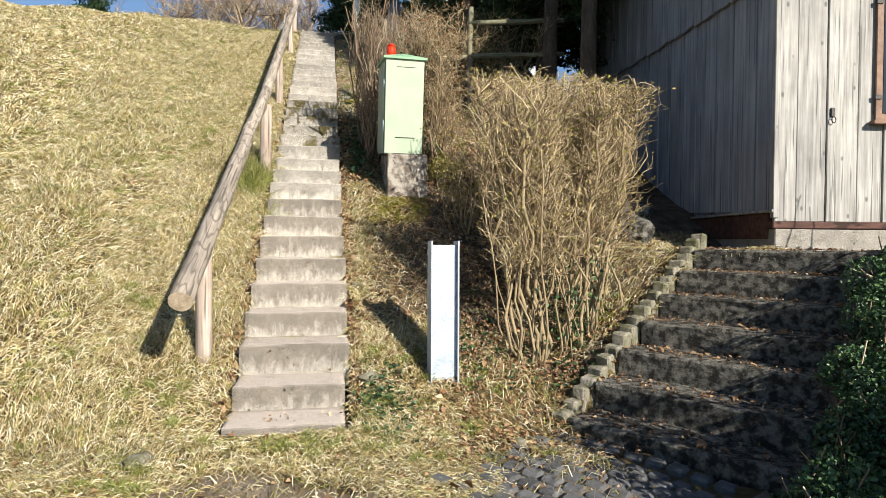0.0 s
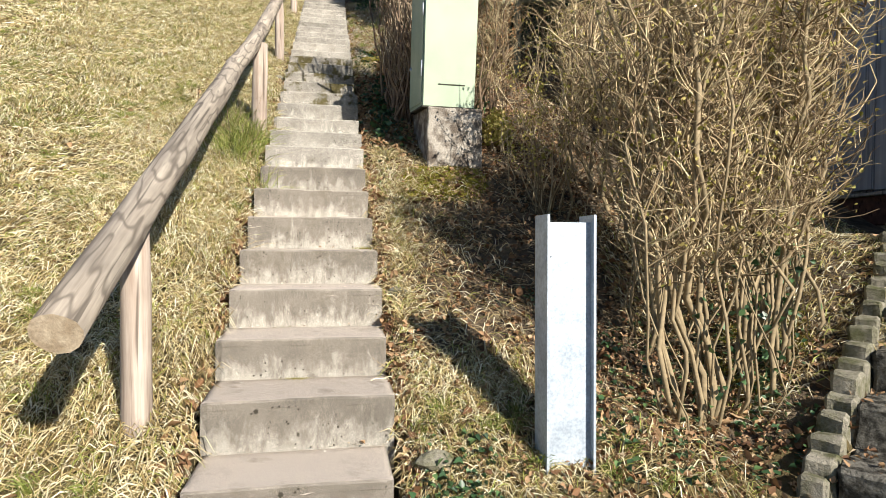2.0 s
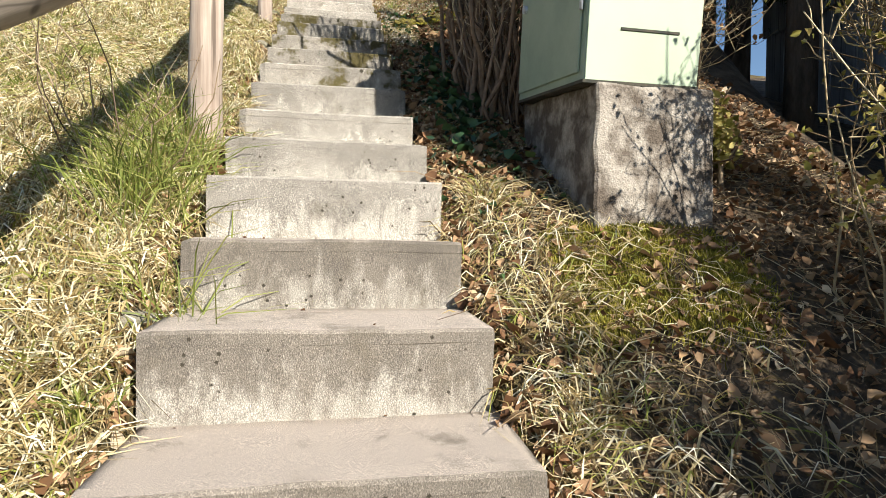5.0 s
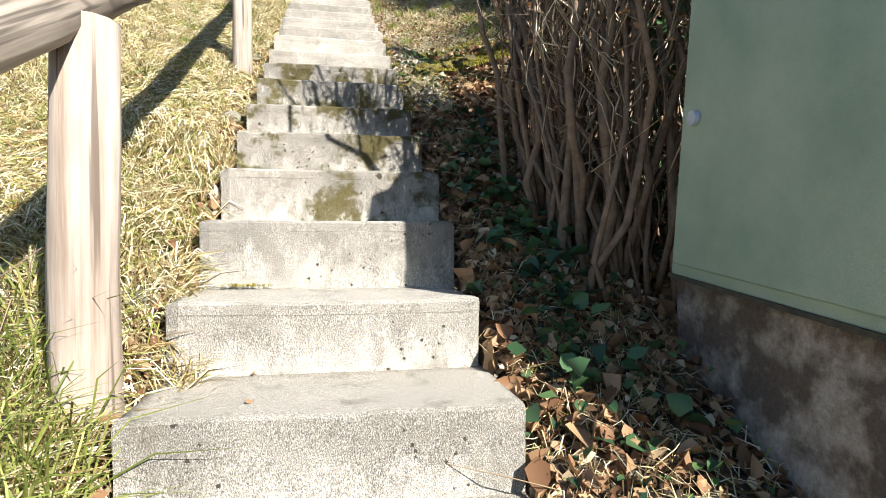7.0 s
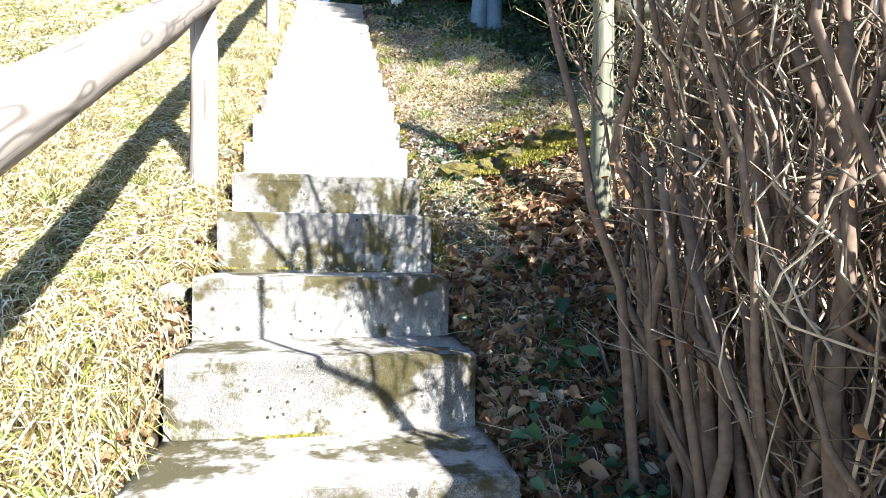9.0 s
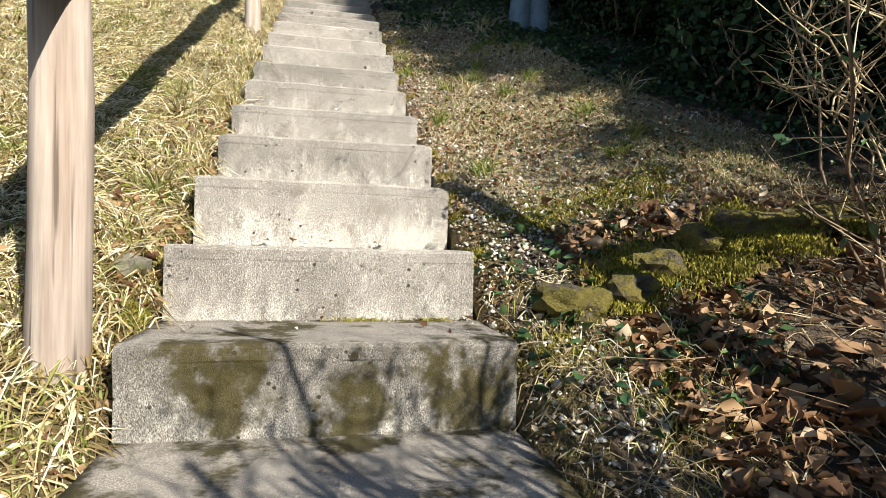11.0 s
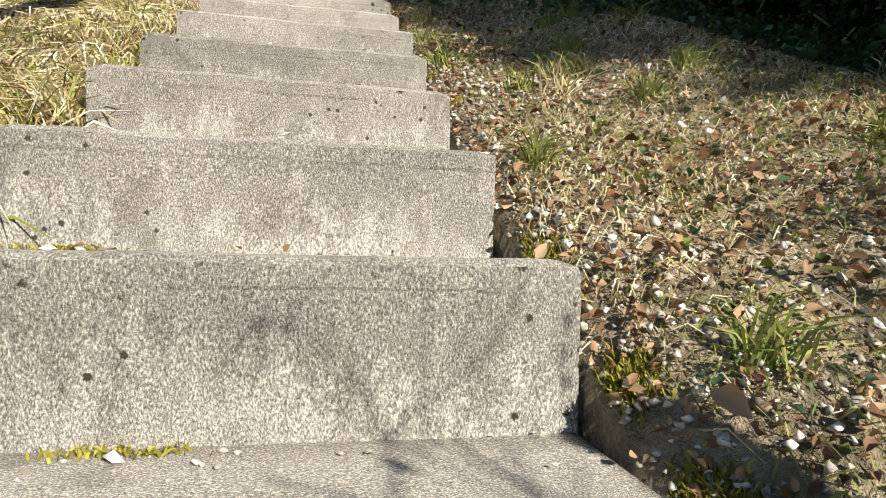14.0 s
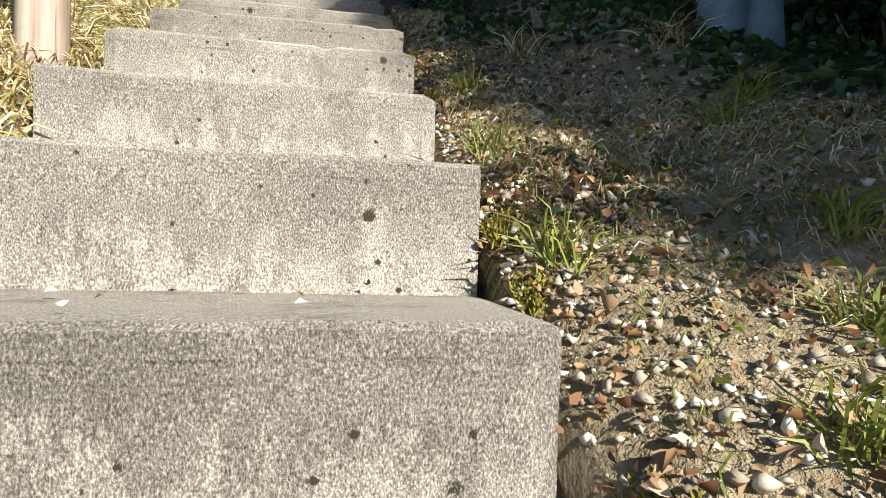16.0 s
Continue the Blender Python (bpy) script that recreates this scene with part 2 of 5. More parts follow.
M_STEM = per_island("bush_stems", [(0, (0.07, 0.05, 0.036)), (0.3, (0.20, 0.14, 0.095)), (0.7, (0.38, 0.295, 0.195)), (1, (0.66, 0.56, 0.40))], 0.85, 0.2, 0, 30)
M_CUT = blotchy("pale_cut_wood", (0.45, 0.36, 0.25), (0.62, 0.53, 0.40), 30, 0.8)
M_BUD = per_island("hedge_leaves", [(0, (0.20, 0.20, 0.04)), (0.5, (0.38, 0.33, 0.09)), (1, (0.50, 0.40, 0.15))], 0.6, 0.3, 0.3)
M_BEECH = per_island("withered_hedge_leaves", [(0, (0.16, 0.075, 0.03)), (0.6, (0.30, 0.16, 0.07)), (1, (0.40, 0.25, 0.12))], 0.7, 0.2, 0.25)
M_NEEDLE = per_island("conifer_needles", [(0, (0.012, 0.028, 0.012)), (0.6, (0.03, 0.06, 0.022)), (1, (0.06, 0.10, 0.035))], 0.7, 0.2)
M_BARK = blotchy("bark", (0.06, 0.045, 0.035), (0.14, 0.11, 0.085), 8, 0.95, 40, (1, 1, 0.25), 0.9, 0.02)
M_PLASTER = blotchy("house_plaster", (0.62, 0.66, 0.72), (0.70, 0.74, 0.79), 1.5, 0.9, 30)
M_ROOF = blotchy("roof_tiles", (0.12, 0.07, 0.055), (0.22, 0.12, 0.09), 3, 0.8, 20)
M_WINFRAME = blotchy("window_frame_paint", (0.16, 0.09, 0.06), (0.27, 0.16, 0.10), 6, 0.6)
# blue post paint, darkened so that the post's shade looks deeper
M_BLUE = blotchy("shade_darkened_blue_paint", (0.11, 0.165, 0.215), (0.17, 0.24, 0.30), 8, 0.6)
M_WHITE = blotchy("white_paint", (0.72, 0.72, 0.70), (0.82, 0.82, 0.80), 4, 0.6)
m_, nt_, b_ = material("window_glass", 0.05, 0.5)
b_.inputs["Base Color"].default_value = (0.02, 0.025, 0.03, 1)
M_GLASS = m_
m_, nt_, b_ = material("red_lantern_glass", 0.15, 0.5)
b_.inputs["Base Color"].default_value = (0.75, 0.05, 0.012, 1)
b_.inputs["Transmission Weight"].default_value = 0.35
M_RED = m_


# ---- mesh helpers ----
def mesh_np(name, verts, faces, mat):
    """A mesh from arrays: verts (n, 3), faces (m, 3) or (m, 4)."""
    me = bpy.data.meshes.new(name)
    verts, faces = np.asarray(verts, np.float32), np.asarray(faces, np.int32)
    k = faces.shape[1]
    me.vertices.add(len(verts))
    me.vertices.foreach_set("co", verts.ravel())
    me.loops.add(faces.size)
    me.loops.foreach_set("vertex_index", faces.ravel())
    me.polygons.add(len(faces))
    me.polygons.foreach_set("loop_start", np.arange(0, faces.size, k, dtype=np.int32))
    me.update(calc_edges=True)
    me.validate()
    for mm in mat if isinstance(mat, (list, tuple)) else [mat]:
        me.materials.append(mm)
    return me


def part(name, bm, mat, parent, label=""):
    """Link a bmesh as one mesh object under a thing or a part."""
    me = bpy.data.meshes.new(name)
    bm.to_mesh(me)
    bm.free()
    me.materials.append(mat)
    ob = new(name, me)
    if parent:
        ob.parent = parent
    if label:
        ob["label"] = label
    return ob


def empty(name, m, label="", category="", group="", kind=""):
    ob = new(name)
    ob.empty_display_size = 0.1
    ob.matrix_basis = m
    return tagged(ob, label, category, group, kind)


def box(x0, y0, z0, x1, y1, z1, bevel=0.0, jitter=0.0, cuts=0, seg=1):
    bm = bmesh.new()
    bmesh.ops.create_cube(bm, size=1)
    for v in bm.verts:
        v.co = Vector(((x0 + x1) / 2 + v.co.x * (x1 - x0), (y0 + y1) / 2 + v.co.y * (y1 - y0), (z0 + z1) / 2 + v.co.z * (z1 - z0)))
    if bevel:
        bmesh.ops.bevel(bm, geom=bm.edges[:], offset=bevel, segments=seg, affect="EDGES", profile=0.5)
    if cuts:
        bmesh.ops.subdivide_edges(bm, edges=bm.edges[:], cuts=cuts, use_grid_fill=True)
    if jitter:
        off = Vector((random.uniform(0, 90), random.uniform(0, 90), random.uniform(0, 90)))
        for v in bm.verts:
            v.co += noise.noise_vector(v.co * 6 + off) * jitter
    return bm


def tube(points, radii, sides=8, cap=True, wobble=0.0):
    """A round bar through points."""
    bm = bmesh.new()
    rings = []
    pts = [Vector(p) for p in points]
    for i, p in enumerate(pts):
        d = (pts[min(i + 1, len(pts) - 1)] - pts[max(i - 1, 0)]).normalized()
        a = d.cross(Vector((0.31, 0.2, 0.93)) if abs(d.z) < 0.9 else Vector((1, 0.1, 0))).normalized()
        b = d.cross(a)
        r = radii[i] if isinstance(radii, (list, tuple)) else radii
        ring = []
        for k in range(sides):
            t = 2 * math.pi * k / sides
            w = r * (1 + wobble * noise.noise(p * 3 + Vector((math.cos(t), math.sin(t), 0)) * 1.3))
            ring.append(bm.verts.new(p + (a * math.cos(t) + b * math.sin(t)) * w))
        rings.append(ring)
    for r0, r1 in zip(rings, rings[1:]):
        for k in range(sides):
            f = bm.faces.new((r0[k], r0[(k + 1) % sides], r1[(k + 1) % sides], r1[k]))
            f.smooth = True
    if cap:
        bm.faces.new(rings[0][::-1])
        bm.faces.new(rings[-1])
    bmesh.ops.recalc_face_normals(bm, faces=bm.faces[:])
    return bm


def twigs_np(starts, ends, r0, r1, bend=0.06, rng=None, segs=3):
    """Many thin bent sticks at once, three-sided: verts, faces."""
    s, e = np.asarray(starts, float), np.asarray(ends, float)
    n = len(s)
    d = e - s
    ln = np.linalg.norm(d, axis=1, keepdims=True) + 1e-6
    dn = d / ln
    ref = np.where(np.abs(dn[:, 2:3]) < 0.9, np.array([[0, 0, 1.0]]), np.array([[1.0, 0, 0]]))
    a = np.cross(dn, ref)
    a /= np.linalg.norm(a, axis=1, keepdims=True) + 1e-9
    b = np.cross(dn, a)
    side = rng.normal(size=(n, 2)) * bend
    r0, r1 = np.broadcast_to(np.asarray(r0, float), (n,)), np.broadcast_to(np.asarray(r1, float), (n,))
    vs = []
    wob = rng.normal(size=(n, segs + 1, 2)) * bend * 0.35
    for k in range(segs + 1):
        t = k / segs
        arc = 4 * t * (1 - t)
        c = s + d * t + (a * (side[:, :1] * arc + wob[:, k, :1] * (k > 0)) + b * (side[:, 1:] * arc + wob[:, k, 1:] * (k > 0))) * ln
        r = (r0 * (1 - t) + r1 * t)[:, None]
        for q in range(3):
            ang = 2 * math.pi * q / 3
            vs.append(c + (a * math.cos(ang) + b * math.sin(ang)) * r)
    V = np.stack(vs, 1)
    m = 3 * (segs + 1)
    quads = []
    for k in range(segs):
        for q in range(3):
            quads.append((k * 3 + q, k * 3 + (q + 1) % 3, (k + 1) * 3 + (q + 1) % 3, (k + 1) * 3 + q))
    F = (np.arange(n) * m)[:, None, None] + np.array(quads)[None]
    return V.reshape(-1, 3), F.reshape(-1, 4)


def blades_np(base, tip, width, sag, rng):
    """Bent grass blades, two quads each: verts, faces."""
    n = len(base)
    d = tip - base
    side = np.cross(d, rng.normal(size=(n, 3)))
    side /= np.linalg.norm(side, axis=1, keepdims=True) + 1e-9
    w = np.broadcast_to(np.asarray(width, float), (n,))[:, None]
    mid = base + d * 0.5
    mid[:, 2] += sag
    V = np.stack([base - side * w, base + side * w, mid + side * w * 0.8, mid - side * w * 0.8, tip + side * w * 0.12, tip - side * w * 0.12], 1)
    F = (np.arange(n) * 6)[:, None, None] + np.array([(0, 1, 2, 3), (3, 2, 4, 5)])[None]
    return V.reshape(-1, 3), F.reshape(-1, 4)


def leaves_np(centre, size, rng, up=0.6, length=1.4, normal=None):
    """Small folded leaves with a pointed tip, two faces each side of the rib: verts, faces."""
    n = len(centre)
    nrm = rng.normal(size=(n, 3)) * (1 - up)
    nrm[:, 2] += up
    if normal is not None:
        nrm += normal
    nrm /= np.linalg.norm(nrm, axis=1, keepdims=True) + 1e-9
    a = np.cross(nrm, rng.normal(size=(n, 3)))
    a /= np.linalg.norm(a, axis=1, keepdims=True) + 1e-9
    b = np.cross(nrm, a)
    s = np.broadcast_to(np.asarray(size, float), (n,))[:, None]
    fold = rng.uniform(0.1, 0.75, (n, 1))
    c = centre
    w1, w2 = 0.42 * s, 0.34 * s
    V = np.stack([c - a * s * length * 0.5, c - a * s * length * 0.2 + b * w1 + nrm * s * fold, c + a * s * length * 0.15 + b * w2 + nrm * s * fold * 0.8, c + a * s * length * 0.5 + nrm * s * 0.2, c + a * s * length * 0.15 - b * w2 + nrm * s * fold * 0.8, c - a * s * length * 0.2 - b * w1 + nrm * s * fold], 1)
    F = (np.arange(n) * 6)[:, None, None] + np.array([(0, 1, 2, 3), (0, 3, 4, 5)])[None]
    return V.reshape(-1, 3), F.reshape(-1, 4)


def stuff(name, vf, mat, label, category):
    return tagged(new(name, mesh_np(name, vf[0], vf[1], mat)), label, category, kind="stuff")


# ---- lie of the land ----
RISE, RUN = 0.247, 0.44
STEPS = 32
S_BASE, S_UP = np.array([2.272, 0.05, 0.114]), np.array([0.359, 0.246])      # stone steps: foot of the edge, one run
S_DIR = S_UP / np.linalg.norm(S_UP)
S_SIDE = np.array([S_DIR[1], -S_DIR[0]])
S_RUN, S_RISE, S_WIDE = float(np.linalg.norm(S_UP)), 0.2357, 1.82
SHED = np.array([5.53, 1.57])
W_DIR, D_DIR = np.array([0.983, -0.186]), np.array([0.186, 0.983])      # along the shed's front, along its side


def smooth(a, b, x):
    t = np.clip((x - a) / (b - a), 0, 1)
    return t * t * (3 - 2 * t)


def wavy(x, y):
    return 0.035 * np.sin(1.7 * x + 0.6 * y) * np.sin(1.3 * y - 0.5 * x + 1) + 0.02 * np.sin(4.1 * x + 2.2) * np.sin(3.7 * y + x)


def land(x, y):
    """Height of the ground, without the cut under the stairs."""
    x, y = np.asarray(x, float), np.asarray(y, float)
    hill = 0.04 + 0.561 * np.clip(y, 0, 14.0) + 0.10 * np.clip(y - 14.0, 0, 6) - 0.004 * np.clip(y - 40, 0, 400)
    hill = hill + 0.02 * np.clip(-x - 0.6, 0, 12) * smooth(0.5, 6, y)
    hill = hill + 0.02 * np.clip(-y, 0, 6) * -1
    # terrace in front of the shed, reached by the stone steps
    al = (x - S_BASE[0]) * S_DIR[0] + (y - S_BASE[1]) * S_DIR[1]
    terr = np.clip(0.02 + al / S_RUN * S_RISE, -0.1, 1.5) + np.clip(y - 2.6, 0, 12) * 0.40
    sh = 0.42 * np.clip(y - 1.8, 0, 9)
    k = smooth(1.7 + sh, 2.9 + sh, x)
    hill = hill + 0.22 * smooth(0.9, 1.6, x) * smooth(5.5, 7.5, y)
    z = hill * (1 - k) + np.where(y > -3, terr, hill) * k
    z = z - 0.10 * np.exp(-np.clip(np.abs(x) - 0.5, 0, 5) / 0.11) * smooth(0.1, 0.6, y) * (1 - smooth(13.5, 14.2, y))
    z = z + 0.03 * smooth(0.45, 0.5, x) * (1 - smooth(1.2, 2.2, x)) * smooth(7.6, 8.6, y)
    z = z + 0.09 * np.exp(-(y + 0.14) ** 2 / 0.05) * (1 - smooth(0.6, 1.4, np.abs(x)))
    return z + wavy(x, y) * smooth(0.6, 1.6, np.abs(x))


def in_stone_steps(x, y):
    al = (x - S_BASE[0]) * S_DIR[0] + (y - S_BASE[1]) * S_DIR[1]
    ac = (x - S_BASE[0]) * S_SIDE[0] + (y - S_BASE[1]) * S_SIDE[1]
    return (al > -0.05) & (al < 6.2 * S_RUN) & (ac > 0.0) & (ac < S_WIDE)


def ground_z(x, y):
    z = land(x, y)
    cut = (np.abs(x) < 0.497) & (y > 0.05) & (y < STEPS * RUN)
    z = np.where(cut, z - 0.42, z)
    return np.where(in_stone_steps(x, y), z - 0.35, z)


def axis_lines(lo, hi, step, far):
    fine = np.arange(lo, hi + step / 2, step)
    out = [1, 2.2, 4, 7, 12, 20, 35, 60, 110, 200, far]
    return np.concatenate([[lo - o for o in out[::-1]], fine, [hi + o for o in out]])


gx, gy = axis_lines(-9, 8, 0.11, 600), axis_lines(-7, 17, 0.11, 600)
gx = np.sort(np.concatenate([gx[(np.abs(np.abs(gx) - 0.495) > 0.03)], [-0.506, -0.492, 0.492, 0.506]]))
X, Y = np.meshgrid(gx, gy, indexing="ij")
Zg = ground_z(X, Y)
nx, ny = X.shape
I = np.arange(nx * ny).reshape(nx, ny)
gf = np.stack([I[:-1, :-1], I[1:, :-1], I[1:, 1:], I[:-1, 1:]], -1).reshape(-1, 4)
ground = tagged(new("ground", mesh_np("ground", np.stack([X, Y, Zg], -1).reshape(-1, 3), gf, [M_SOIL, M_DIRT, M_LITTER, M_GRAVEL])), "grassy hillside ground with dry straw and leaf litter", "ground", kind="structure")
cx, cy = X[:-1, :-1].ravel() + 0.05, Y[:-1, :-1].ravel() + 0.05
wob = 0.25 * np.sin(3.1 * cx + 1.3 * cy) + 0.15 * np.sin(5.3 * cy - 2 * cx)
slot = np.zeros(len(cx), np.int32)
slot[(cy + wob < -0.78 - 0.08 * cx) & (cy > -9)] = 1
slot[(cx + wob * 0.4 > 0.6) & (cy > 0.7) & (cy < 14)] = 2
slot[(cx + wob > 0.55) & (cx + wob < 2.2) & (cy > 8.4) & (cy < 13)] = 3
ground.data.polygons.foreach_set("material_index", slot)
ground.data.polygons.foreach_set("use_smooth", np.ones(len(slot), bool))


# ---- the concrete stairs ----
# step by step: how far the ends stand out, and the nosing's shift in y and z
LEFT = {1: -0.02, 2: 0.0, 14: -0.006, 19: 0.004, 20: 0.0, 21: 0.010, 22: 0.0, 23: 0.006, 24: -0.008, 25: -0.005, 26: 0.006, 27: 0.004}
RIGHT = {0: -0.045, 1: -0.045, 3: 0.003, 4: 0.014, 5: 0.01, 6: 0.005, 10: 0.01, 11: -0.01, 13: 0.02, 17: 0.012, 19: 0.002, 20: 0.006, 21: -0.005, 22: -0.007, 23: -0.012, 24: -0.004, 25: -0.004, 26: -0.016, 27: -0.004}
SHIFT = {0: (0.0, 0.028), 1: (0.004, -0.018), 2: (-0.006, 0.003), 3: (0.007, -0.008), 4: (-0.003, -0.005), 5: (0.003, -0.003), 6: (0.0, 0.007), 7: (-0.013, 0.013), 8: (0.002, 0.012), 9: (0.001, 0.022), 10: (-0.005, 0.005), 11: (0.001, -0.014), 12: (0.008, 0.004), 13: (0.003, 0.004), 15: (-0.03, -0.014), 16: (0.006, 0.014), 18: (0.006, -0.013), 20: (0.01, 0.0), 21: (0.0, -0.013), 22: (0.005, -0.008), 23: (-0.001, -0.008), 25: (0.01, 0.004), 26: (-0.003, 0.012), 27: (-0.004, 0.012)}


def step_block(i, rng):
    """One cast block: worn front edge, a thin nosing layer, uneven ends."""
    bm = bmesh.new()
    h, front, back = 0.40, 0.0, RUN + 0.13
    prof = [(front + 0.008, -h), (front + 0.005, -0.12), (front + 0.0025, -0.047), (front + 0.001, -0.041), (front + 0.001, -0.012), (front + 0.010, -0.002), (front + 0.05, 0.0), (front + 0.2, -0.004), (front + 0.36, 0.0), (back, 0.0), (back, -h)]
    cols = 26
    half = 0.485
    dl, dr = rng.uniform(-0.004, 0.004) + LEFT.get(i, 0.0), rng.uniform(-0.004, 0.004) + RIGHT.get(i, 0.0)
    rough_end = (rng.uniform(0, 1.2), rng.uniform(0, 1.2))
    off = Vector((i * 7.3, i * 3.1, i * 1.7))
    rows = []
    for c in range(cols + 1):
        u = c / cols
        x = -half - dl + u * (2 * half + dl + dr)
        row = []
        for k, (y, z) in enumerate(prof):
            p = Vector((x, y, z))
            n = noise.noise_vector(p * 7 + off)
            big = noise.noise(p * 2.3 + off)
            edge = 1.0 if k in (3, 4, 5) else 0.35
            end = max(0.0, abs(u - 0.5) * 2 - 0.955) * 0.28 * rough_end[u > 0.5]
            chip = max(0.0, noise.noise(Vector((x * 9, i * 5.0, 0))) - 0.42) * 0.10 if k in (3, 4, 5, 6) else 0.0
            row.append(bm.verts.new((p.x + n.x * 0.004 * (k not in (9, 10)), p.y + n.y * 0.005 * edge + end * (k < 7) + chip + big * 0.004, p.z + n.z * 0.004 * edge - (end * 0.8 + chip * 0.8) * (3 <= k <= 6) + big * 0.004 * (k > 2 and k < 9))))
        rows.append(row)
    for a, b in zip(rows, rows[1:]):
        for k in range(len(prof) - 1):
            f = bm.faces.new((a[k], b[k], b[k + 1], a[k + 1]))
            f.smooth = k >= 6
    bm.faces.new(rows[0])
    bm.faces.new(rows[-1][::-1])
    bmesh.ops.recalc_face_normals(bm, faces=bm.faces[:])
    return bm


stairs = empty("stairs", pose(0, 0, 0), "straight flight of weathered grey concrete steps up a grassy slope", "stairs", kind="structure")
rng = random.Random(4)
for i in range(STEPS):
    n = i + 1
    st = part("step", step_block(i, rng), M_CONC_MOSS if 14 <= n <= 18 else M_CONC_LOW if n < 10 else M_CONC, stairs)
    dy, dz = SHIFT.get(i, (0.0, 0.0))
    st.location = (rng.uniform(-0.003, 0.003), i * RUN + dy, 0.15 + i * RISE + dz)
    st.rotation_euler = (0, radians(rng.uniform(-0.25, 0.25)), radians(rng.uniform(-0.4, 0.4)))


# ---- handrail of logs ----
def log_between(a, b, r0, r1, n=10, seed=0, ends=0.5):
    a, b = Vector(a), Vector(b)
    pts = []
    for k in range(n + 1):
        t = k / n
        p = a.lerp(b, t)
        p += Vector((noise.noise(p * 0.9 + Vector((seed, 0, 0))), noise.noise(p * 0.9 + Vector((0, seed, 0))), noise.noise(p * 0.8 + Vector((0, 0, seed))))) * 0.022
        pts.append(p)
    return pts, [r0 + (r1 - r0) * k / n for k in range(n + 1)]


def log_part(name, a, b, r0, r1, mat, parent, seed, label=""):
    """A log whose local z runs along it, so that the grain follows."""
    a, b = Vector(a), Vector(b)
    ln = (b - a).length
    pts, rad = log_between((0, 0, 0), (0, 0, ln), r0, r1, max(4, int(ln / 0.35)), seed)
    ob = part(name, tube(pts, rad, 14, True, 0.10), mat, parent, label)
    ob.data.materials.append(M_LOGEND)
    for f in ob.data.polygons:
        if len(f.vertices) > 4:
            f.material_index = 1
    q = (b - a).to_track_quat("Z", "Y")
    ob.matrix_basis = Matrix.Translation(a) @ q.to_matrix().to_4x4()
    return ob


RAIL_X = -0.72


def rail_z(y):
    return 0.15 + 0.561 * y + 0.91


rail = empty("handrail", pose(0, 0, 0), "rough weathered log handrail on round wooden posts beside the stairs", "handrail")
posts = [(-0.774, 0.915), (-0.605, 4.62), (-0.65, 7.62), (-0.648, 11.45), (-0.70, 14.2)]
for k, (px, py) in enumerate(posts):
    gz = float(land(px, py))
    log_part("post", (px, py, gz - 0.3), (px - 0.01, py - 0.02, rail_z(py) - 0.06), 0.085 if k == 1 else 0.074, 0.08 if k == 1 else 0.068, M_POST, rail, 3 + k)
ends = [(-0.78, 0.03, 1.128), (-0.66, 5.25, rail_z(5.25) - 0.02), (-0.635, 11.15, rail_z(11.15)), (-0.69, 15.6, rail_z(14.8))]
for k in range(3):
    a, b = Vector(ends[k]), Vector(ends[k + 1])
    log_part("rail", a - (b - a).normalized() * (0.0 if k == 0 else 0.1), b + (b - a).normalized() * 0.1, 0.087 - k * 0.005, 0.080, M_LOG, rail, 20 + k)


# ---- green cable cabinet on its plinth ----
cab = empty("cable_cabinet", pose(1.36, 3.90, 2.235, 0, 0, 1), "pale green painted metal cable cabinet on a concrete plinth", "cabinet")
CX0, CX1, CY0, CY1 = -0.285, 0.262, -0.125, 0.79
part("plinth", box(CX0 + 0.055, CY0 + 0.035, -0.45, CX1 + 0.085, CY1 + 0.05, 0.595, 0.012, 0.014, 7), M_PLINTH, cab, "stained concrete plinth")
for v in cab.children[0].data.vertices:
    if v.co.z > 0.5:
        v.co.z += 0.114 * (v.co.y - CY0 - 0.055)
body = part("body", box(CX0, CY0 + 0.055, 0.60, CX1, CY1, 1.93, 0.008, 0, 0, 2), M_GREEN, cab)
# thin front sheet that carries the lit tone of the green
part("front_panel", box(CX0 + 0.004, CY0 + 0.049, 0.604, CX1 - 0.004, CY0 + 0.054, 1.92, 0.002), M_GREEN_LIT, cab, "front panel in paler green, sunlight put into the paint")
bm = bmesh.new()
vs = [bm.verts.new((x, y, z)) for z, o in ((1.91, 0.035), (1.94, 0.035)) for x, y in ((CX0 - o, CY0 + 0.055 - o), (CX1 + o, CY0 + 0.055 - o), (CX1 + o, CY1 + o), (CX0 - o, CY1 + o))]
rg = [bm.verts.new((0.0, CY0 + 0.25, 2.02)), bm.verts.new((0.0, CY1 - 0.2, 2.02))]
bm.faces.new(vs[3::-1])
for a in range(4):
    bm.faces.new((vs[a], vs[(a + 1) % 4], vs[4 + (a + 1) % 4], vs[4 + a]))
bm.faces.new((vs[4], vs[5], rg[0]))
bm.faces.new((vs[5], vs[6], rg[1], rg[0]))
bm.faces.new((vs[6], vs[7], rg[1]))
bm.faces.new((vs[7], vs[4], rg[0], rg[1]))
part("lid", bm, M_GREEN_LID, cab, "darker green hipped metal lid")
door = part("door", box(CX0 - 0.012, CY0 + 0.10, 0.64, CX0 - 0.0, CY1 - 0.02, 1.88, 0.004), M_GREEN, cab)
part("hinge", tube([(CX0 - 0.016, CY0 + 0.09, 0.90), (CX0 - 0.016, CY0 + 0.09, 1.06)], 0.009, 8), M_GALV, door, "bare metal hinge")
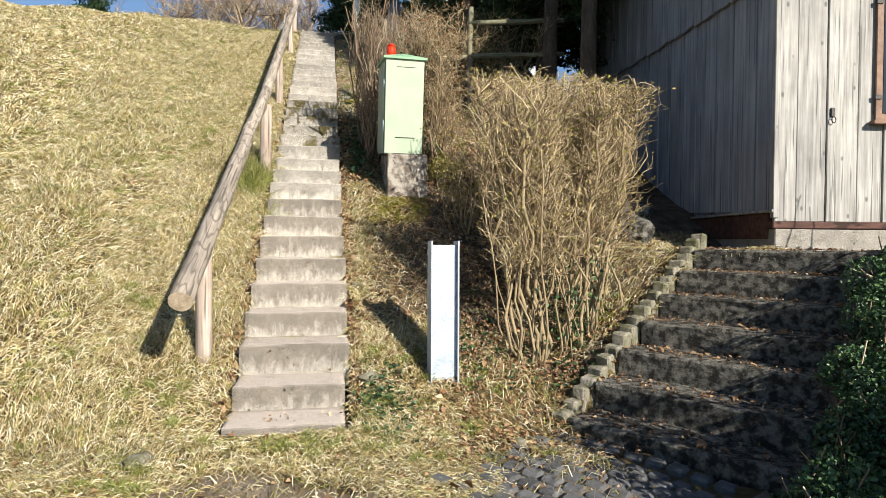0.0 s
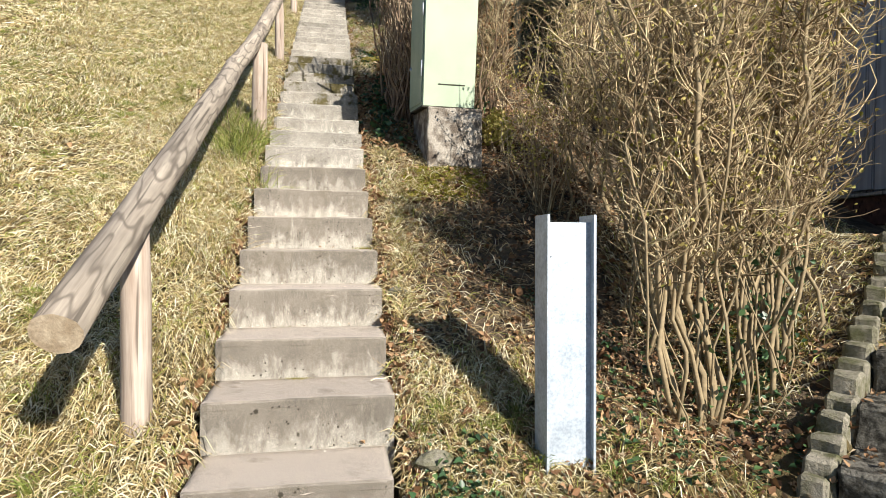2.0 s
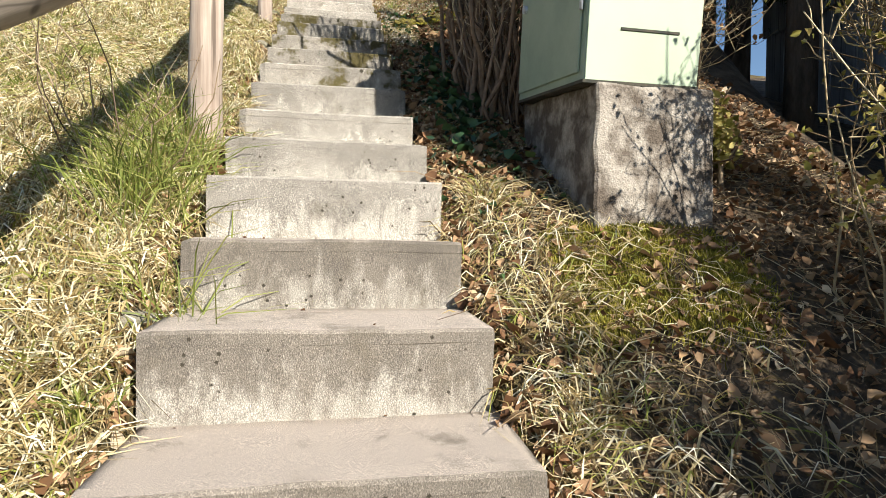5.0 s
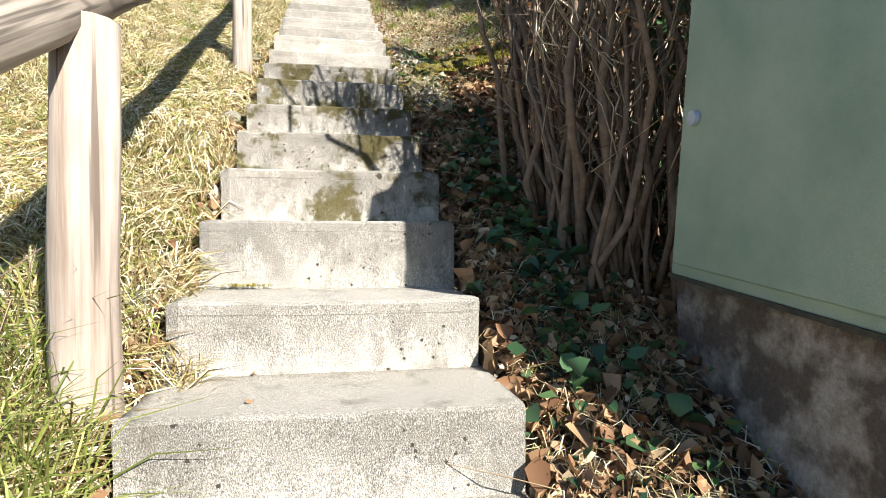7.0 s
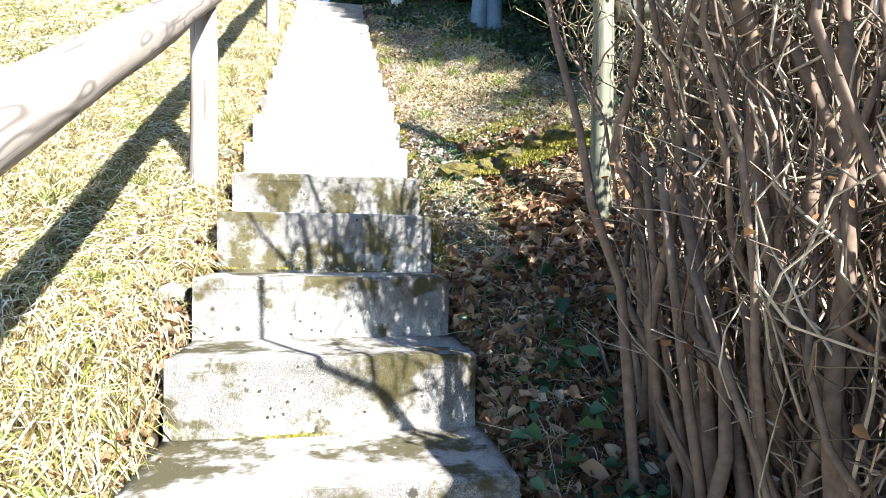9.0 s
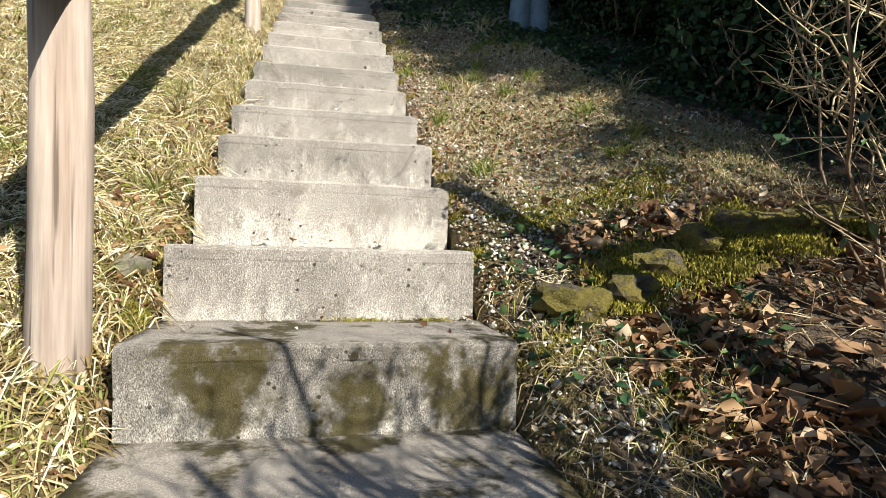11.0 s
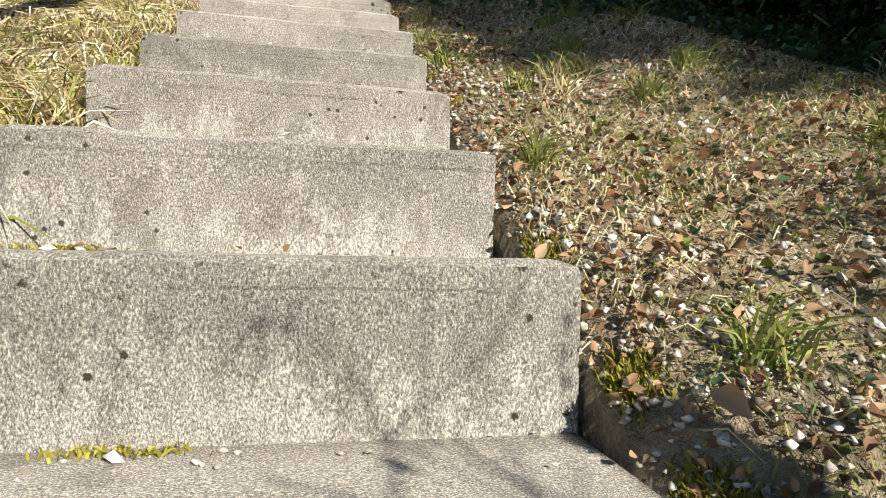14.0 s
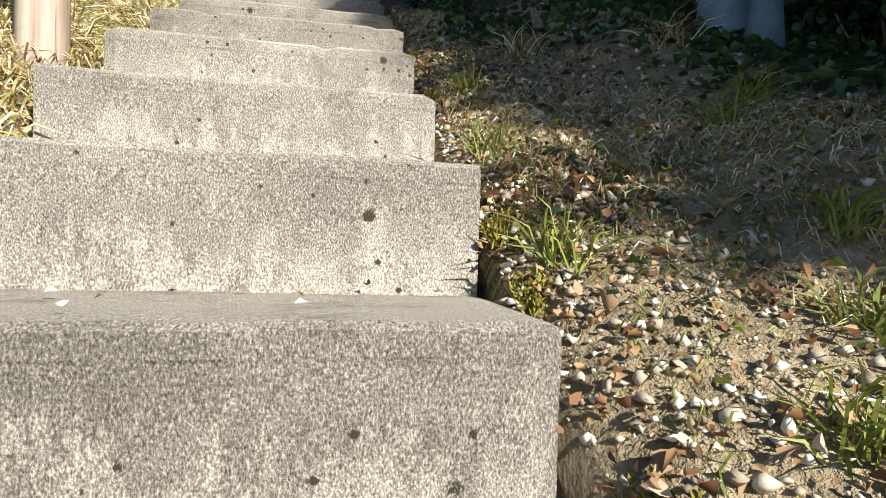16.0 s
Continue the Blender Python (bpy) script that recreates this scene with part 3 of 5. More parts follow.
part("hinge", tube([(CX0 - 0.016, CY0 + 0.09, 1.5), (CX0 - 0.016, CY0 + 0.09, 1.62)], 0.009, 8), M_GALV, door, "bare metal hinge")
part("lock", tube([(CX0 - 0.03, CY1 - 0.09, 1.08), (CX0 - 0.0, CY1 - 0.09, 1.08)], 0.022, 12), M_GALV, door, "round keyhole lock")
for z in (0.82, 1.80):
    part("vent_slot", box(-0.13, CY0 + 0.044, z, 0.15, CY0 + 0.050, z + (0.012 if z < 1 else 0.006), 0.001), M_RUST, cab, "thin dark vent slot")
part("base_seam", box(CX0 - 0.006, CY0 + 0.05, 0.592, CX1 + 0.004, CY1 + 0.004, 0.606), M_RUST, cab, "dark seam under the cabinet")

# the steel box leans a little forward on its plinth
LEAN = Matrix.Translation((0, CY0 + 0.055, 0.60)) @ Matrix.Rotation(radians(6.5), 4, "X") @ Matrix.Translation((0, -CY0 - 0.055, -0.60))
for ob in cab.children:
    if not ob.name.startswith("plinth"):
        ob.matrix_basis = LEAN @ ob.matrix_basis

LAMP = cab.matrix_basis @ LEAN @ Vector((-0.19, 0.12, 1.965))
lan = empty("grave_lantern", pose(*LAMP), "red plastic grave lantern standing on the green cabinet", "lantern")
part("jar", tube([(0, 0, 0), (0, 0, 0.02), (0, 0, 0.07), (0, 0, 0.12), (0, 0, 0.145)], [0.05, 0.065, 0.07, 0.065, 0.05], 16), M_RED, lan, "red jar")
part("cap", tube([(0, 0, 0.145), (0, 0, 0.165), (0, 0, 0.185)], [0.06, 0.055, 0.02], 16), M_RED, lan)

# ---- galvanised channel standing in the grass ----
chan = empty("steel_channel", pose(1.315, 0.50, 0.46, -1.5, 0, 3), "upright galvanised steel channel post stuck in the grass", "post")
part("web", box(-0.118, 0.022, -0.25, 0.118, 0.028, 1.10, 0.001), M_GALV, chan)
for s, deep in ((-1, 0.0), (1, -0.02)):
    fl = part("flange", box(s * 0.122 - 0.004, deep, -0.25, s * 0.122 + 0.004, 0.15, 1.137, 0.0015), M_GALV, chan)
    part("lip", box(s * 0.119 - 0.007, deep - 0.004, -0.25, s * 0.119 + 0.007, deep + 0.002, 1.137, 0.001), M_GALV, fl)
part("clip", box(-0.115, 0.008, 0.93, -0.09, 0.022, 0.97, 0.002), M_GALV, chan)

# ---- stone steps to the shed ----
sst = empty("stone_steps", pose(float(S_BASE[0]), float(S_BASE[1]), 0, 0, 0, -math.degrees(math.atan2(S_DIR[0], S_DIR[1]))), "mossy rough stone steps leading up to a wooden shed", "stairs", kind="structure")
rr = random.Random(8)
for k in range(7):
    part("stone_step", box(0.0, k * S_RUN, -0.3 + k * S_RISE, S_WIDE, (k + 1) * S_RUN + 0.12, 0.114 + k * S_RISE, 0.02, 0.022, 6, 1), M_STONE, sst)
    for j in range(3):
        a = (k + j / 3) * S_RUN
        part("kerb_stone", box(-0.15 + rr.uniform(-0.012, 0.012), a + 0.006, -0.3 + k * S_RISE, 0.0 + rr.uniform(-0.012, 0.006), a + S_RUN / 3 - 0.006, 0.145 + (k + j / 3) * S_RISE + rr.uniform(-0.015, 0.02), 0.018, 0.022, 3), M_KERB, sst)

# ---- shed ----
SH = Matrix(((W_DIR[0], D_DIR[0], 0, SHED[0]), (W_DIR[1], D_DIR[1], 0, SHED[1]), (0, 0, 1.045, -0.03), (0, 0, 0, 1)))
shed = empty("shed", SH, "weathered grey wooden shed with vertical boards", "shed")
front = part("front_wall", box(0.06, 0.05, 1.84, 6, 0.12, 7.5), M_BOARD_SHADE, shed)
x = 0.0
k = 0
while x < 3.6:
    w = (0.26, 0.36, 0.37, 0.31)[k % 4]
    part("board", box(x + 0.006, -0.002 + 0.014 * (k % 2), 1.82, x + w - 0.006, 0.05, 7.5, 0.006, 0.004), M_BOARD, front)
    x += w
    k += 1
part("board", box(x, 0.0, 1.82, 6.0, 0.05, 7.5, 0.006), M_BOARD, front)
side = part("side_wall", box(0.10, 0.12, 1.96, 0.16, 9, 7.5), M_BOARD_SHADE, shed)
y = 0.02
k = 0
while y < 8.9:
    w = rr.uniform(0.24, 0.34)
    part("board", box(0.05 + 0.012 * (k % 2), y + 0.008, 1.93 + 0.04 * y, 0.10, y + w - 0.008, 4.95 + 0.085 * y, 0.005, 0.003), M_BOARD_SHADE, side)
    part("upper_board", box(-0.02 + 0.012 * (k % 2), y + 0.008, 4.66 + 0.085 * y + rr.uniform(-0.02, 0.02), 0.05, y + w - 0.008, 7.5, 0.005, 0.003), M_BOARD_SHADE, side)
    y += w
    k += 1
part("corner_board", box(-0.02, -0.02, 1.86, 0.045, 0.055, 7.5, 0.006, 0.003), M_BOARD, shed, "pale corner board")
part("sill_beam", box(-0.02, -0.02, 1.74, 6, 0.14, 1.82, 0.01, 0.005), M_BEAM, shed, "dark sill beam")
part("base_beam", box(0.0, 0.14, 1.62, 0.2, 9, 1.92, 0.01, 0.006), M_BEAM, shed, "red-brown base beam")
part("skirting_rail", box(-0.04, -0.02, 1.925, 0.055, 9, 1.955, 0.004), M_BOARD, shed)
part("foundation", box(0.02, 0.0, 1.2, 6, 9, 1.735, 0.01, 0.012, 3), M_CONC, shed, "pale concrete foundation")
roof = part("roof", box(-0.5, -0.5, 7.5, 6.5, 9.5, 7.6), M_ROOF, shed)
win = part("window", box(1.18, -0.03, 2.98, 2.2, 0.0, 4.6, 0.004), M_WINFRAME, shed, "brown framed window")
part("pane", box(1.26, -0.036, 3.06, 2.12, -0.031, 4.52), M_GLASS, win)
part("sill", box(1.12, -0.09, 2.93, 2.26, 0.0, 2.975, 0.006), M_WINFRAME, win)
for z in (3.22, 4.3):
    part("hinge", box(1.16, -0.045, z, 1.24, -0.03, z + 0.05, 0.004), M_IRON, win)
latch = part("latch", box(0.655, -0.025, 3.02, 0.70, 0.0, 3.12, 0.004), M_IRON, shed, "small iron latch")
part("latch_ring", tube([(0.68 + 0.025 * math.cos(a), -0.03, 2.98 + 0.035 * math.sin(a)) for a in [j * 0.7 for j in range(10)]], 0.006, 6), M_IRON, latch)


# ---- growth ----
G = np.random.default_rng(11)


def spots(n, x0, x1, y0, y1, keep=None):
    p = np.stack([G.uniform(x0, x1, n), G.uniform(y0, y1, n)], 1)
    return p[keep(p[:, 0], p[:, 1])] if keep else p


def on_land(p, lift=0.0):
    return np.column_stack([p, land(p[:, 0], p[:, 1]) + lift])


def sunny(x, y):
    """The open sunlit strip beside the upper steps; further out only dark ivy, standing in for shade."""
    return x < 0.75 + np.maximum(0.0, 12.6 - y) * 0.42 + 0.15 * np.sin(5 * y)


def turf(p, tall, long, width, down=0.35, wild=1.7):
    """Blades that lie combed in tufts: base, tip, width, sag for blades_np."""
    n = len(p)
    b = on_land(p, -0.01)
    ang = 1.3 * np.sin(3.9 * p[:, 0] + 2.1 * np.sin(3.3 * p[:, 1])) + 1.2 * np.sin(4.7 * p[:, 1] + 2.1 * np.sin(2.7 * p[:, 0])) + G.normal(size=n) * wild - 0.8
    ln = long * G.uniform(0.5, 1.3, n)
    tip = b.copy()
    tip[:, 0] += np.cos(ang) * ln * 0.8
    tip[:, 1] += np.sin(ang) * ln * 0.8 - down * ln
    h = tall * G.uniform(0.25, 1.3, n) * (0.65 + 0.5 * np.sin(3.1 * p[:, 0] + 2 * np.sin(2.1 * p[:, 1])) * np.sin(2.7 * p[:, 1] + 1))
    tip[:, 2] = land(tip[:, 0], tip[:, 1]) + np.maximum(h, 0.012)
    return blades_np(b, tip, width * G.uniform(0.6, 1.3, n), np.maximum(h, 0.02) * 0.55 + 0.01, G)


def tufts(centres, count, tall, spread, width):
    """Upright arching tufts."""
    c = np.repeat(centres, count, 0)
    n = len(c)
    b = on_land(c + G.normal(size=(n, 2)) * spread * 0.25, -0.01)
    a = G.uniform(0, 6.283, n)
    r = spread * G.uniform(0.3, 1.5, n)
    h = tall * G.uniform(0.4, 1.2, n)
    tip = b + np.column_stack([np.cos(a) * r, np.sin(a) * r - 0.15 * spread, h * 0.8])
    return blades_np(b, tip, width, h * 0.28, G)


clear = lambda x, y: ~in_stone_steps(x, y)
tramp = lambda x, y: (y + 0.25 * np.sin(3.1 * x + 1.3 * y) > -0.78 - 0.08 * x) | (G.uniform(size=len(x)) < 0.12)
stuff("meadow_grass_near", turf(spots(95000, -2.0, -0.51, -1.6, 13.6, tramp), 0.085, 0.16, 0.0033), M_STRAW, "dry straw-coloured meadow grass beside the stairs", "grass")
stuff("meadow_grass_middle", turf(spots(75000, -4.2, -2.0, -1.8, 14.6, tramp), 0.09, 0.17, 0.0048), M_STRAW, "dry straw-coloured meadow grass on the slope", "grass")
stuff("meadow_grass_far", turf(spots(105000, -10, -4.2, -2.5, 15.5), 0.11, 0.20, 0.0085), M_STRAW, "dry straw-coloured meadow grass further up the hill", "grass")
stuff("verge_grass", turf(spots(26000, 0.51, 2.3, -1.6, 1.3, lambda x, y: tramp(x, y) & clear(x, y) & (G.uniform(size=len(x)) < np.where(x > 1.35, 0.3, 1.0))), 0.06, 0.15, 0.003), M_STRAW, "dry grass at the foot of the stairs", "grass")
stuff("foot_grass", turf(spots(9000, -0.6, 0.6, -1.5, -0.06, tramp), 0.05, 0.14, 0.003), M_STRAW, "trodden dry grass before the lowest step", "grass")
stuff("bank_grass", turf(spots(3500, 0.53, 1.1, 4.3, 8.0), 0.04, 0.12, 0.0022), M_STRAW, "thin dry grass on the bank below the hedge", "grass")
stuff("stair_edge_grass", turf(spots(11000, 0.50, 1.5, 0.9, 4.3, lambda x, y: G.uniform(size=len(x)) < np.exp(-(x - 0.52) * 2.6)), 0.06, 0.17, 0.003), M_STRAW, "dry grass along the edge of the stairs", "grass")
stuff("upper_grass", turf(spots(85000, 0.55, 3.6, 8.2, 14, lambda x, y: sunny(x, y) & (G.uniform(size=len(x)) < 0.45 + 0.45 * np.sin(2.3 * x + 3 * np.sin(1.7 * y)))), 0.03, 0.075, 0.0016), M_STRAW, "thin dry grass beside the upper steps", "grass")
stuff("upper_green_grass", turf(spots(20000, 0.6, 3.2, 8.3, 13.4, lambda x, y: sunny(x, y) & (np.sin(2.9 * x + 2 * np.sin(2.1 * y)) * np.sin(3.1 * y + x) > -0.1)), 0.03, 0.05, 0.0018), M_GRASS, "short green grass among the litter", "grass")
stuff("terrace_grass", turf(spots(9000, 2.4, 5.4, 0.9, 3.2, clear), 0.05, 0.13, 0.004), M_STRAW, "dry grass in front of the shed", "grass")
stuff("top_grass", turf(spots(9000, -0.6, 4.5, 13.8, 18), 0.08, 0.2, 0.008), M_STRAW, "dry grass at the top of the slope", "grass")

stuff("meadow_green_grass", turf(spots(42000, -4.5, -0.51, 4.5, 13.8, lambda x, y: np.sin(1.7 * x + 2 * np.sin(1.1 * y)) * np.sin(1.9 * y + x) > -0.25), 0.06, 0.10, 0.0028), M_GRASS, "short green grass growing through the dry meadow", "grass")
gt = np.concatenate([spots(150, -9, -0.6, 0, 14), spots(5, 0.6, 1.4, 8.4, 11), spots(60, -2.2, -0.6, -1.0, 13.5), spots(50, -5, -2, -1, 14), spots(14, -1.3, -0.55, -0.9, 0.3), spots(9, -0.55, 0.6, -0.4, -0.08), spots(26, 0.6, 1.9, -0.7, 1.1), spots(12, 0.6, 1.7, 8.3, 11.5)])
stuff("green_grass_tufts", tufts(gt, 60, 0.10, 0.09, 0.0028), M_GRASS, "fresh green grass tufts in the dry meadow", "grass")
pa = np.array([-0.74, 4.2]) + G.normal(size=(18, 2)) * (0.12, 0.3)
stuff("tall_green_grass", tufts(pa, 44, 0.34, 0.28, 0.0028), M_GRASS, "long green grass round the handrail post", "grass")
ls = np.concatenate([np.array([-0.80, 4.7]) + G.normal(size=(30, 2)) * (0.16, 0.4), spots(34, -0.85, -0.56, 1.2, 12.5), spots(14, 0.56, 0.8, 1.4, 4.4), spots(4, 0.9, 2.0, 9.0, 12)])
stuff("long_dry_grass", tufts(ls, 80, 0.13, 0.15, 0.0026), M_STRAW, "long bleached grass hanging over the steps", "grass")

fall = spots(15000, 0.53, 3.4, 0.5, 8.2, clear)
fall = fall[~((np.abs(fall[:, 0] - 1.37) < 0.36) & (fall[:, 1] > 3.75) & (fall[:, 1] < 4.75))]
lv = np.concatenate([fall, spots(4200, 0.53, 1.3, 4.2, 8.2), spots(20000, 0.53, 2.9, 8.2, 13.2, sunny), spots(3000, 1.0, 2.7, -0.6, 1.4, clear), spots(1300, -1.6, -0.51, -0.8, 13), spots(900, -4, -1.2, -1, 6), spots(1500, -3, 2.2, -3.0, 0.3), spots(900, 2.2, 5.2, 0.9, 3.2, clear)])
lv = lv[~((lv[:, 0] > 0) & (lv[:, 0] < 0.85) & (lv[:, 1] > 6.9) & (lv[:, 1] < 8.3))]
stuff("fallen_leaves", leaves_np(on_land(lv, 0.02) + G.normal(size=(len(lv), 3)) * 0.008, G.lognormal(-3.9, 0.4, len(lv)) * np.where(lv[:, 1] > 8.2, 0.5, np.where((lv[:, 1] > 4.3) & (lv[:, 0] > 0), 1.45, 1.15)), G, 0.55), M_LEAF, "brown fallen leaves scattered on the slope", "leaves")
lp = np.concatenate([spots(260, 0.56, 1.4, 8.75, 9.45), spots(200, -0.78, -0.50, 7.8, 9.4), spots(160, -0.75, -0.50, 2.2, 6.5)])
stuff("leaf_drifts", leaves_np(on_land(lp, 0.03) + G.normal(size=(len(lp), 3)) * 0.012, G.uniform(0.013, 0.028, len(lp)) * np.where(lp[:, 0] > 0, 0.9, 1.3), G, 0.5), M_LEAF, "drifts of large curled brown leaves beside the steps", "leaves")
wd = np.concatenate([spots(130, 0.7, 1.6, 8.8, 9.7), spots(60, 0.6, 1.3, 10.0, 12.0)])
stuff("broad_weeds", leaves_np(on_land(wd, 0.04) + G.normal(size=(len(wd), 3)) * 0.015, G.uniform(0.013, 0.028, len(wd)), G, 0.75, 1.0), M_GRASS, "broad green weed leaves among the litter", "weeds")
# added dark leaves that imitate the deep shade under the trees
si = spots(9000, 0.7, 4.2, 8.6, 14.5, lambda x, y: ~sunny(x, y))
stuff("shade_ivy", leaves_np(on_land(si, 0.03) + G.normal(size=(len(si), 3)) * 0.02, G.uniform(0.03, 0.06, len(si)), G, 0.75, 1.1), M_IVY, "dark ivy laid over the slope's shaded part to deepen the shade", "ivy")
bi = np.array([0.78, 5.35]) + G.normal(size=(190, 2)) * (0.13, 0.6)
bi = bi[(bi[:, 0] > 0.53) & (bi[:, 1] > 4.3)]
stuff("ivy_carpet", leaves_np(on_land(bi, 0.07) + G.normal(size=(len(bi), 3)) * 0.03, G.uniform(0.04, 0.085, len(bi)), G, 0.7, 1.05), M_IVY, "large dark ivy leaves along the edge of the steps", "ivy")
ed = np.concatenate([np.column_stack([s * (0.50 + np.abs(G.normal(size=2600)) * 0.06), G.uniform(0.2, 13.6, 2600)]) for s in (-1, 1)])
stuff("edge_leaves", leaves_np(on_land(ed, 0.02) + G.normal(size=(len(ed), 3)) * 0.012, G.lognormal(-4.0, 0.45, len(ed)) * np.where(ed[:, 1] > 7, 0.55, 1.4), G, 0.5), M_LEAF, "brown leaves gathered along both edges of the steps", "leaves")
em = np.concatenate([np.column_stack([s * (0.512 + np.abs(G.normal(size=26)) * 0.015), G.uniform(y0, 13.5, 26)]) for s, y0 in ((1, 6.8), (-1, 5.5))])
sc = spots(5200, 0.56, 3.2, 0.9, 8.0, clear)
e0 = on_land(sc, 0.012)
dv = G.normal(size=(len(sc), 3)) * 0.13
dv[:, 2] = dv[:, 1] * 0.5 + np.abs(G.normal(size=len(sc))) * 0.02
stuff("dead_twigs", twigs_np(e0, e0 + dv, 0.0025, 0.001, 0.1, G, 2), M_TWIG, "dead twigs and stalks lying in the leaf litter", "twigs")
iv = np.concatenate([np.array([0.80, 5.3]) + G.normal(size=(450, 2)) * (0.16, 0.75), spots(700, 1.5, 3.0, 0.4, 1.9, clear), spots(260, 0.6, 1.0, -0.3, 0.7), spots(700, 0.6, 2.6, 8.3, 12), spots(300, 0.56, 1.3, 7.3, 8.3), np.array([0.68, 0.35]) + G.normal(size=(140, 2)) * 0.1])
iv = iv[iv[:, 0] > 0.53]
stuff("ground_ivy", leaves_np(on_land(iv, 0.035) + G.normal(size=(len(iv), 3)) * 0.02, G.uniform(0.018, 0.05, len(iv)) * np.where(iv[:, 1] > 8.2, 0.6, 1.0), G, 0.75, 1.1), M_IVY, "green ivy and weeds growing through the leaves", "ivy")


def moss_patch(centres, n, spread):
    c = np.repeat(centres, n, 0) + G.normal(size=(len(centres) * n, 2)) * np.repeat(spread, n)[:, None]
    c = c[np.abs(c[:, 0]) > 0.512]
    b = on_land(c, -0.003)
    b[:, 2] += np.where(np.abs(b[:, 1] - 7.85) < 0.2, 0.07 * (b[:, 0] > 0.75), 0.0)
    tip = b + G.normal(size=b.shape) * 0.007
    tip[:, 2] = b[:, 2] + G.uniform(0.006, 0.022, len(b)) * np.where(b[:, 1] < 4, 1.7, 1.0)
    return blades_np(b, tip, 0.0022, 0.003, G)


mc = np.concatenate([em, np.column_stack([G.uniform(0.75, 2.2, 11), 7.83 + G.normal(size=11) * 0.09]), np.column_stack([G.uniform(0.75, 1.5, 9), 8.36 + G.normal(size=9) * 0.04]), spots(36, 0.85, 1.6, 3.2, 3.78), spots(6, 0.6, 1.0, 7.0, 8.4), spots(5, 2.6, 3.3, 1.0, 1.6)])
stuff("moss_cushions", moss_patch(mc, 900, np.where(np.abs(mc[:, 0]) < 0.62, 0.022, 0.06)), M_MOSS, "yellow-green moss cushions on the damp slope", "moss")


def chips(p, size, lift=0.0):
    """Broken stone chips, eight faces each."""
    n = len(p)
    c = on_land(p, lift)
    s = size[:, None]
    ax = [np.array(v, float) for v in ((1, 0, 0), (0, 1, 0), (-1, 0, 0), (0, -1, 0), (0, 0, 0.7), (0, 0, -0.7))]
    V = np.stack([c + (a + G.normal(size=(n, 3)) * 0.28) * s for a in ax], 1)
    F = (np.arange(n) * 6)[:, None, None] + np.array([(0, 1, 4), (1, 2, 4), (2, 3, 4), (3, 0, 4), (1, 0, 5), (2, 1, 5), (3, 2, 5), (0, 3, 5)])[None]
    return V.reshape(-1, 3), F.reshape(-1, 3)


pb = np.concatenate([spots(22000, 0.50, 2.2, 8.35, 12.8, lambda x, y: G.uniform(size=len(x)) < np.exp(-(x - 0.53) * (1.1 + 0.35 * (y - 8.3)))), spots(700, 0.53, 1.6, 8.1, 8.5), spots(1300, 0.50, 0.85, 6.9, 8.4), spots(900, -2, 2, -3.2, -0.9)])
stuff("gravel_chips", chips(pb, lift=0.007, size=np.clip(G.lognormal(-5.15, 0.5, len(pb)), 0.003, 0.017)), M_PEBBLE, "pale limestone gravel chips beside the upper steps", "gravel")


sl = []
for k in range(7):
    m = 160
    a, c = k * S_RUN + G.uniform(0.02, S_RUN, m), G.uniform(0.02, S_WIDE, m)
    sl.append(np.column_stack([S_BASE[0] + S_DIR[0] * a + S_SIDE[0] * c, S_BASE[1] + S_DIR[1] * a + S_SIDE[1] * c, np.full(m, 0.125 + k * S_RISE)]))
sl = np.concatenate(sl)
stuff("step_leaves", leaves_np(sl, G.lognormal(-3.8, 0.35, len(sl)), G, 0.7), M_LEAF, "brown leaves lying on the stone steps", "leaves")


# crumbs, moss and leaf bits caught on the treads
tb, tm = [], []
for k in range(STEPS):
    m = 46
    x = G.uniform(-0.47, 0.47, m)
    y = k * RUN + RUN - np.abs(G.normal(size=m)) * 0.035 - 0.004
    y[:10] = k * RUN + G.uniform(0.03, RUN, 10)
    tb.append(np.column_stack([x, y, np.full(m, 0.152 + k * RISE)]))
    for c in G.uniform(-0.5, 0.5, 2 if 12 <= k <= 17 else int(G.uniform() < 0.25)):
        m = 110
        x = np.clip(c + G.normal(size=m) * 0.05, -0.48, 0.48)
        tm.append(np.column_stack([x, k * RUN + RUN - np.abs(G.normal(size=m)) * 0.012, np.full(m, 0.15 + k * RISE)]))
tb, tm = np.concatenate(tb), np.concatenate(tm)
nb = len(tb)
sz = np.clip(G.lognormal(-5.5, 0.5, nb), 0.002, 0.012)[:, None]
ax = [np.array(v, float) for v in ((1, 0, 0), (0, 1, 0), (-1, 0, 0), (0, -1, 0), (0, 0, 0.7), (0, 0, -0.7))]
stuff("tread_crumbs", (np.stack([tb + (a + G.normal(size=(nb, 3)) * 0.28) * sz for a in ax], 1).reshape(-1, 3), ((np.arange(nb) * 6)[:, None, None] + np.array([(0, 1, 4), (1, 2, 4), (2, 3, 4), (3, 0, 4)])[None]).reshape(-1, 3)), M_PEBBLE, "small stone crumbs lying on the concrete treads", "gravel")
tip = tm + G.normal(size=tm.shape) * 0.008
tip[:, 2] = tm[:, 2] + G.uniform(0.004, 0.014, len(tm))
stuff("tread_moss", blades_np(tm, tip, 0.002, 0.003, G), M_MOSS, "moss growing in the corners of the steps", "moss")
tl = tb[G.uniform(size=nb) < 0.10] + (0, 0, 0.008)
stuff("tread_leaves", leaves_np(tl, G.lognormal(-4.5, 0.4, len(tl)), G, 0.7), M_LEAF, "dry leaf bits lying on the concrete treads", "leaves")


